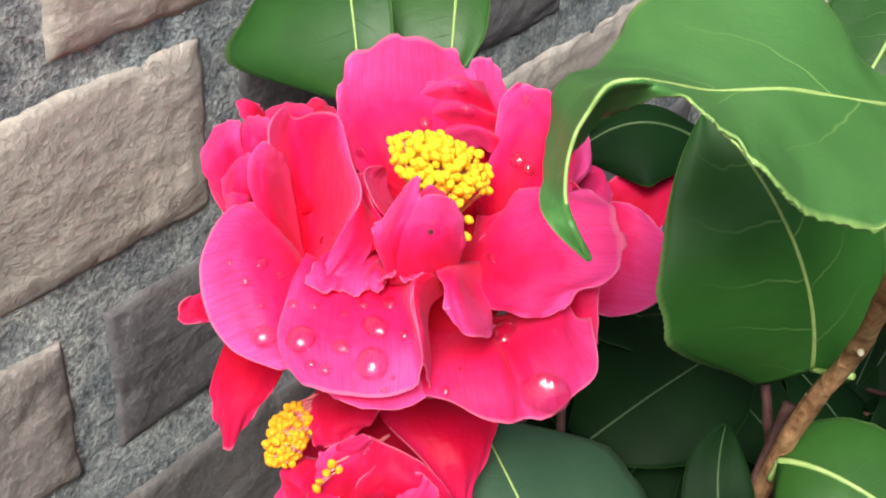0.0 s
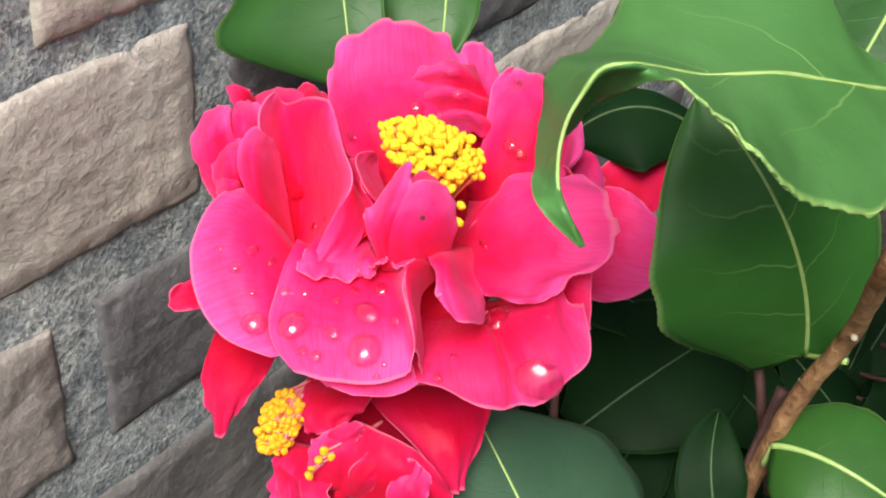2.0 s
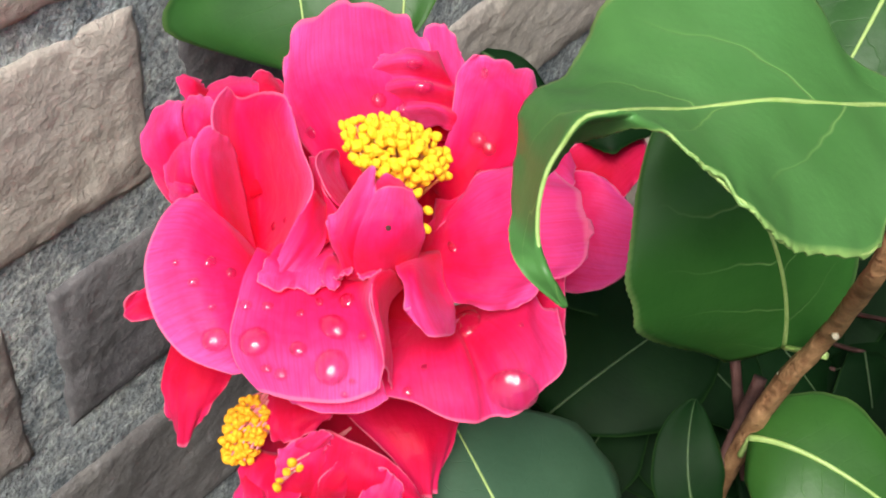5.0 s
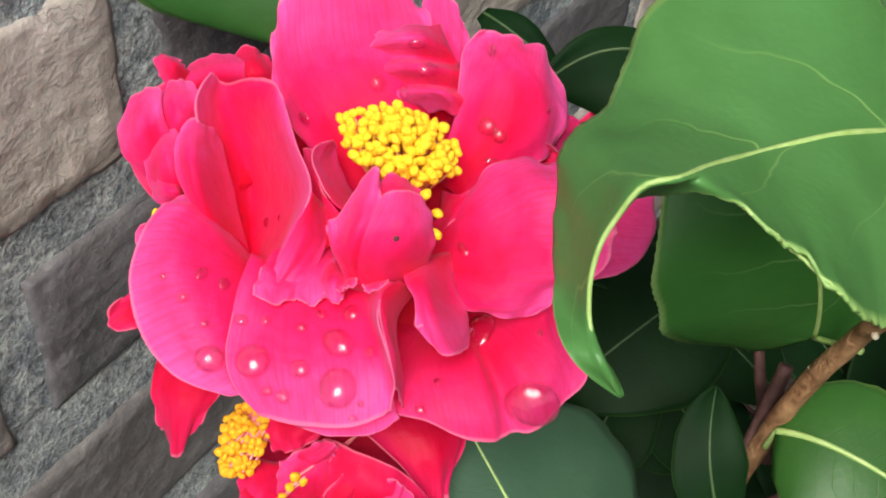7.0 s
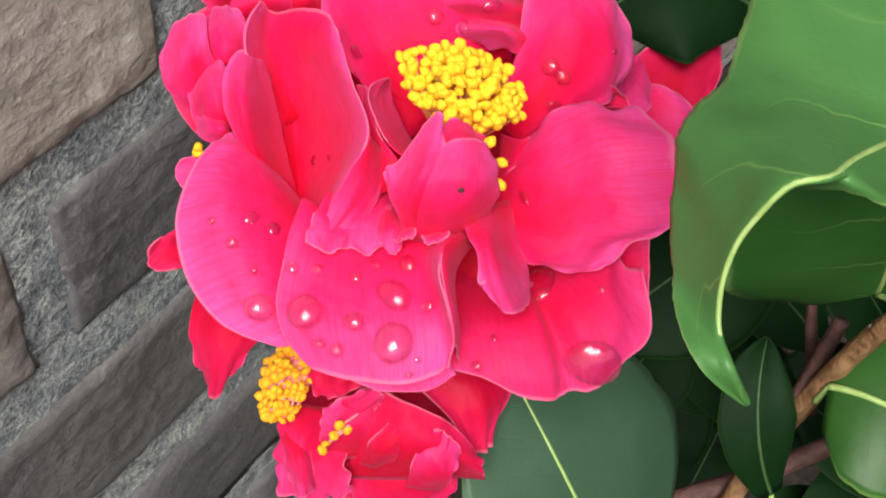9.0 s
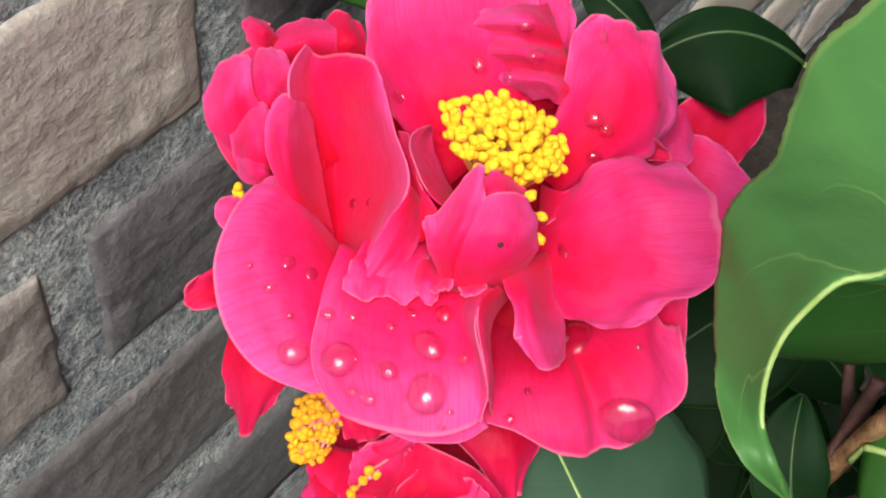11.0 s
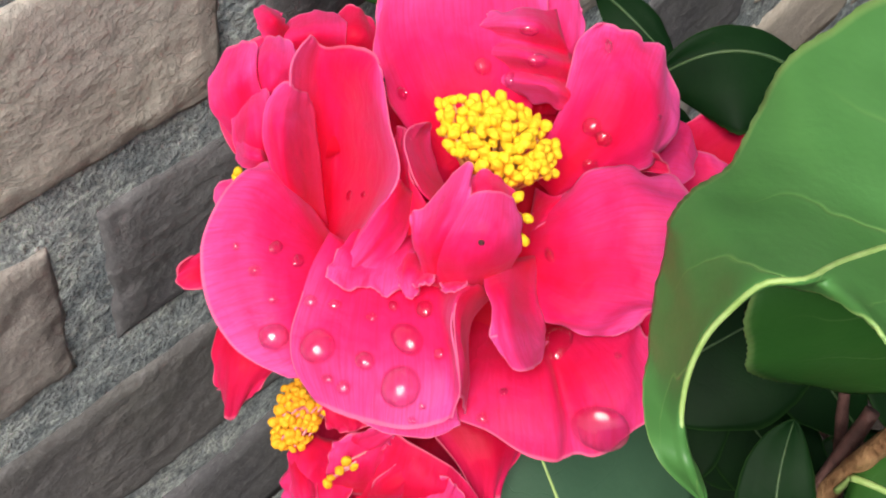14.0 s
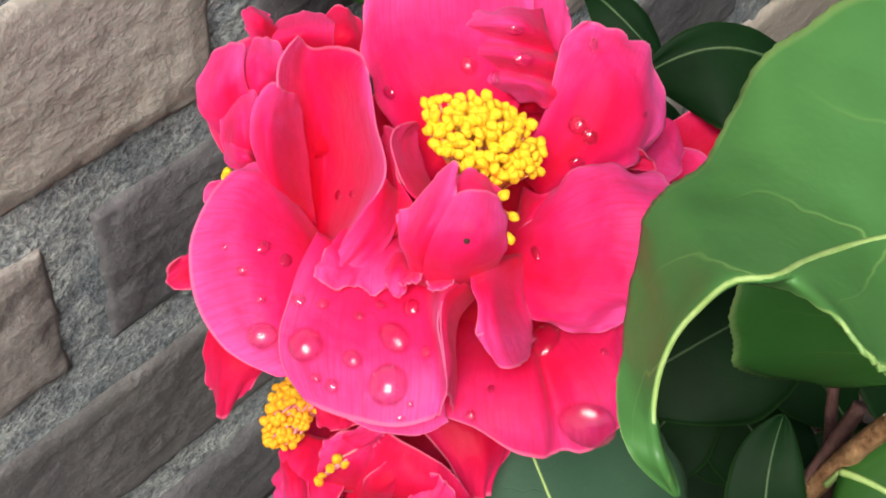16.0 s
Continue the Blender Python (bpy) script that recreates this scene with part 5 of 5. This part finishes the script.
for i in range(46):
    # crowded leaves inside the bush, deep shade put into their near-black green
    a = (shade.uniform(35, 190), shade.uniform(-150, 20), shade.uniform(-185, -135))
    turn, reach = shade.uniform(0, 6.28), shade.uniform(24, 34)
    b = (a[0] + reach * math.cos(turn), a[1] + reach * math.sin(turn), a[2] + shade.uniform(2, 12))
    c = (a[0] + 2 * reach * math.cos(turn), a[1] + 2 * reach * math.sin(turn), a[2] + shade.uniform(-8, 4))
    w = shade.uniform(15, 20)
    camellia_leaf("leaf inside the bush, deep shade put into its colour", LEAF_SHADED, [a, b, c], (shade.uniform(-0.3, 0.3), shade.uniform(0.1, 0.6), 1), (w, w), (0.45, 0.2),
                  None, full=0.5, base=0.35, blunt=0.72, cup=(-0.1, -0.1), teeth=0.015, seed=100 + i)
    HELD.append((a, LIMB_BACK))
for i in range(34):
    # unseen leaves added beside the bush and overhead to cast shade on it
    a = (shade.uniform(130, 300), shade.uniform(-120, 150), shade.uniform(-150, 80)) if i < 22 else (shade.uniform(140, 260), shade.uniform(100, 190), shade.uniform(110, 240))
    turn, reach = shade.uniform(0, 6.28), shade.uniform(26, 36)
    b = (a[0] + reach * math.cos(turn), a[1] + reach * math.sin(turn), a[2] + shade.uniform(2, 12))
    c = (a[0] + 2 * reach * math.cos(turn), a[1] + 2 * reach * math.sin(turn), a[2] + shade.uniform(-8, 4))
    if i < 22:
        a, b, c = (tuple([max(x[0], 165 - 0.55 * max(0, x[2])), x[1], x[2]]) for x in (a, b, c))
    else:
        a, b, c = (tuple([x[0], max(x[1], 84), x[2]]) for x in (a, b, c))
    camellia_leaf("unseen green leaf added to shade the bush", LEAF, [a, b, c], (shade.uniform(-0.3, 0.3), shade.uniform(0.3, 0.9), 1), (19, 19), (0.6, 0.25),
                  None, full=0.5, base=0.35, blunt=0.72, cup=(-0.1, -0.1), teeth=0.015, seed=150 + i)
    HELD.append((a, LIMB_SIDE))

# ---- stems ----
stem = thing("camellia_bush", Vector((0.16, -0.1, 0.0)), "woody framework of a camellia bush, brown branches with pale scars", "bush")
BRANCH = [Vector(p) for p in ((73.7, -129.6, -120), (86, -108, -115), (94.7, -89.7, -104), (98, -75, -82), (102, -64, -66), (104.5, -55, -52), (109.5, -46, -38), (114.5, -39, -26),
                             (115.5, -34, -10), (111.5, -29.5, 16), (107.5, -25.5, 40), (110, -12, 58), (115, 3, 64))]
under(part("branch", rod([spline(BRANCH, i / 110) for i in range(111)], 3.4, 2.2, 16, 0.28), BARK, None, "brown peeling branch"), stem)
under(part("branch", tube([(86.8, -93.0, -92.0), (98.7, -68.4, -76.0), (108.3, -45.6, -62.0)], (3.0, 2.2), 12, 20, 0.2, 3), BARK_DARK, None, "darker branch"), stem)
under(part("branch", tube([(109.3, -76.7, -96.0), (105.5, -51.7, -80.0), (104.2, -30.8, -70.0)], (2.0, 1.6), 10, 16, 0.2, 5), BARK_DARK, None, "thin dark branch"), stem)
foot_a = (73.7, -129.6, -120.0)
under(part("trunk", tube([(0.17, -0.09, -0.03), (0.15, -0.08, 0.2), tuple(at(foot_a))], (9, 3.4), 14, 24, 0.2, 7, space=Vector), BARK, None, "brown trunk"), stem)
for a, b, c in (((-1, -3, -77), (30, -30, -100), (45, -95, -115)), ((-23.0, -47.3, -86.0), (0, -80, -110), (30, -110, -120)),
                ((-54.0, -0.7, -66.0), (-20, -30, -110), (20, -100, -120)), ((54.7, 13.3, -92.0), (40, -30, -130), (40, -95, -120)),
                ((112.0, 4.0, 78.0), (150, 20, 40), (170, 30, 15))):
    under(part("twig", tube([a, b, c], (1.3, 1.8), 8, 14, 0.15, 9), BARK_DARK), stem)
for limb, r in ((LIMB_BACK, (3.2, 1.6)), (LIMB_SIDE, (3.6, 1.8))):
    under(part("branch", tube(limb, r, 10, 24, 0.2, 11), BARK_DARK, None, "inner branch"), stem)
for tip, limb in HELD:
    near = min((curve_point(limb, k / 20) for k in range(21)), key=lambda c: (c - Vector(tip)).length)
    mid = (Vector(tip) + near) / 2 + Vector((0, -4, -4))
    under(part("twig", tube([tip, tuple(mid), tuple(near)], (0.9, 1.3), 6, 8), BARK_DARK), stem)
for p, r in (((114.6, -37.5, -12.0), 1.1), ((110.1, -43.4, -37.0), 0.9), ((101.6, -62.0, -61.0), 1.0), ((107.2, -45.4, -40.0), 0.8)):
    ob = under(part("scar", bead(r, 0.7, 7, 10, 0.3), CALLUS, None, "pale leaf scar"), stem)
    ob.matrix_basis = Matrix.LocRotScale(at(p), way((0, 0.3, 1)).to_track_quat("Z", "Y"), None)

# ---- raindrops, each resting on the petal or leaf under it ----
from mathutils.bvhtree import BVHTree
bpy.context.view_layer.update()
skins = []
for ob in [o for o in scene.objects if o.type == "MESH" and o.name.split(".")[0] in ("petal", "blade")]:
    skins.append(BVHTree.FromPolygons([ob.matrix_world @ v.co for v in ob.data.vertices], [tuple(p.vertices) for p in ob.data.polygons]))
VANTAGE = Vector((-0.146, -0.225, 0.805))


def resting(p):
    """The first petal or leaf met on the line from the open side through a plant point, and the way its skin looks there."""
    ray = (at(p) - VANTAGE).normalized()
    best = None
    for tree in skins:
        place, normal, _, far = tree.ray_cast(VANTAGE, ray)
        if place is not None and (best is None or far < best[2]):
            best = (place, normal if normal.dot(ray) < 0 else -normal, far)
    return best


def drop_mesh(seed):
    bm = bead(1.0, 1.0, 12, 20, 0.05, seed)
    bmesh.ops.delete(bm, geom=[v for v in bm.verts if v.co.z < -0.00005], context="VERTS")
    for v in bm.verts:
        v.co.z = v.co.z * 0.62 - 0.0001
    me = bpy.data.meshes.new("raindrop")
    for f in bm.faces:
        f.smooth = True
    bm.to_mesh(me)
    bm.free()
    me.materials.append(WATER)
    return me


DROPS = [drop_mesh(s) for s in range(4)]
RAIN = [
    (-47.1, -21.8, -8.0, 3.77, 3.53),
    (-37.1, -23.9, -8.0, 4.38, 4.38),
    (-16.7, -22.2, -8.0, 4.75, 3.41),
    (-18.1, -33.0, -8.0, 4.62, 4.99),
    (-26.3, -27.2, -8.0, 1.83, 1.58),
    (-46.6, -1.5, -8.0, 1.46, 1.10),
    (-41.6, -4.5, -8.0, 1.34, 1.10),
    (-51.4, -6.7, -8.0, 1.10, 0.97),
    (-38.6, -13.7, -8.0, 1.34, 1.10),
    (-33.0, -14.5, -8.0, 1.22, 0.97),
    (-12.6, -15.4, -8.0, 1.70, 1.58),
    (-19.7, -14.7, -8.0, 1.10, 0.85),
    (-24.7, -17.3, -8.0, 0.97, 0.85),
    (-34.6, -31.4, -8.0, 1.10, 0.85),
    (-31.1, -33.3, -8.0, 1.34, 1.22),
    (-9.3, -25.6, -8.0, 0.97, 1.10),
    (-15.4, -40.7, -8.0, 0.85, 0.61),
    (-13.2, -37.5, -8.0, 0.73, 0.61),
    (-47.1, -13.4, -8.0, 0.85, 0.73),
    (-55.5, -1.3, -8.0, 0.61, 0.61),
    (0.6, 39.7, -8.0, 2.31, 2.31),
    (13.1, 41.2, -8.0, 2.68, 1.70),
    (11.1, 48.0, -8.0, 2.43, 1.70),
    (25.5, 26.0, -8.0, 1.83, 1.70),
    (28.1, 23.3, -8.0, 1.46, 1.46),
    (25.1, 17.3, -8.0, 1.46, 1.22),
    (15.9, -3.2, -8.0, 1.70, 0.85),
    (16.7, -23.1, -8.0, 5.35, 4.87),
    (0.6, -40.3, -8.0, 1.10, 0.97),
    (5.4, -34.2, -8.0, 0.85, 0.73),
    (27.3, -42.6, -8.0, 6.9, 5.6),
    (-29.5, 10.2, -8.0, 1.10, 0.97),
    (-26.4, 10.5, -8.0, 0.73, 0.73),
    (-17.7, 33.6, -8.0, 1.46, 1.22),
    (6.7, 37.1, -8.0, 1.58, 1.10),
    (29.1, 44.2, -8.0, 3.65, 1.46),
    (31.3, -25.9, -8.0, 0.73, 0.61),
    (40.6, 28.2, -8.0, 0.73, 0.61),
]
for i, (u, v, w, rx, ry) in enumerate(RAIN):
    found = resting((u, v, w))
    if not found:
        continue
    place, normal, _ = found
    if max(rx, ry) < 2:
        rx, ry = rx * 1.45, ry * 1.45
    ob = tagged(new("raindrop", DROPS[i % 4]), "clear round raindrop resting on a petal" if max(rx, ry) < 5 else "large flat raindrop spread at a petal's edge", "raindrop", "raindrops")
    turn = normal.to_track_quat("Z", "Y")
    ob.matrix_basis = Matrix.LocRotScale(place + normal * 0.0001, turn, Vector((rx, ry, (rx + ry) / (2 if rx < 5 else 3.2))))
found = resting((-0.2, -0.2, 4.0))
spot.matrix_basis = Matrix.LocRotScale(found[0] + found[1] * 0.0002, found[1].to_track_quat("Z", "Y"), None)


# ---- bricks ----
n_brick = 0
for z0, z1, joint, gap, length in COURSES:
    x = joint - gap / 2 - 4 * (length + gap) + gap
    while x < 1.25:
        n_brick += 1
        jit = 0.006 * noise.noise(Vector((x * 9, z0 * 11, 3)))
        # low bricks are toned darker, partly to put in the shade there
        grey = z0 < 0.5 and x < 0.18 and (x > -0.1 or z0 < 0.4) or noise.noise(Vector((x * 7, z0 * 5, 8))) > 0.25 or 0.5 < z0 < 0.6 and 0.03 < x < 0.1
        rough_brick("brick", x, x + length + (jit if abs(x - joint) > 0.3 else 0), z0, z1, n_brick, wall, BRICK_GREY if grey else BRICK_DULL if z0 < 0.5 and x < 0 else BRICK)
        x += length + gap
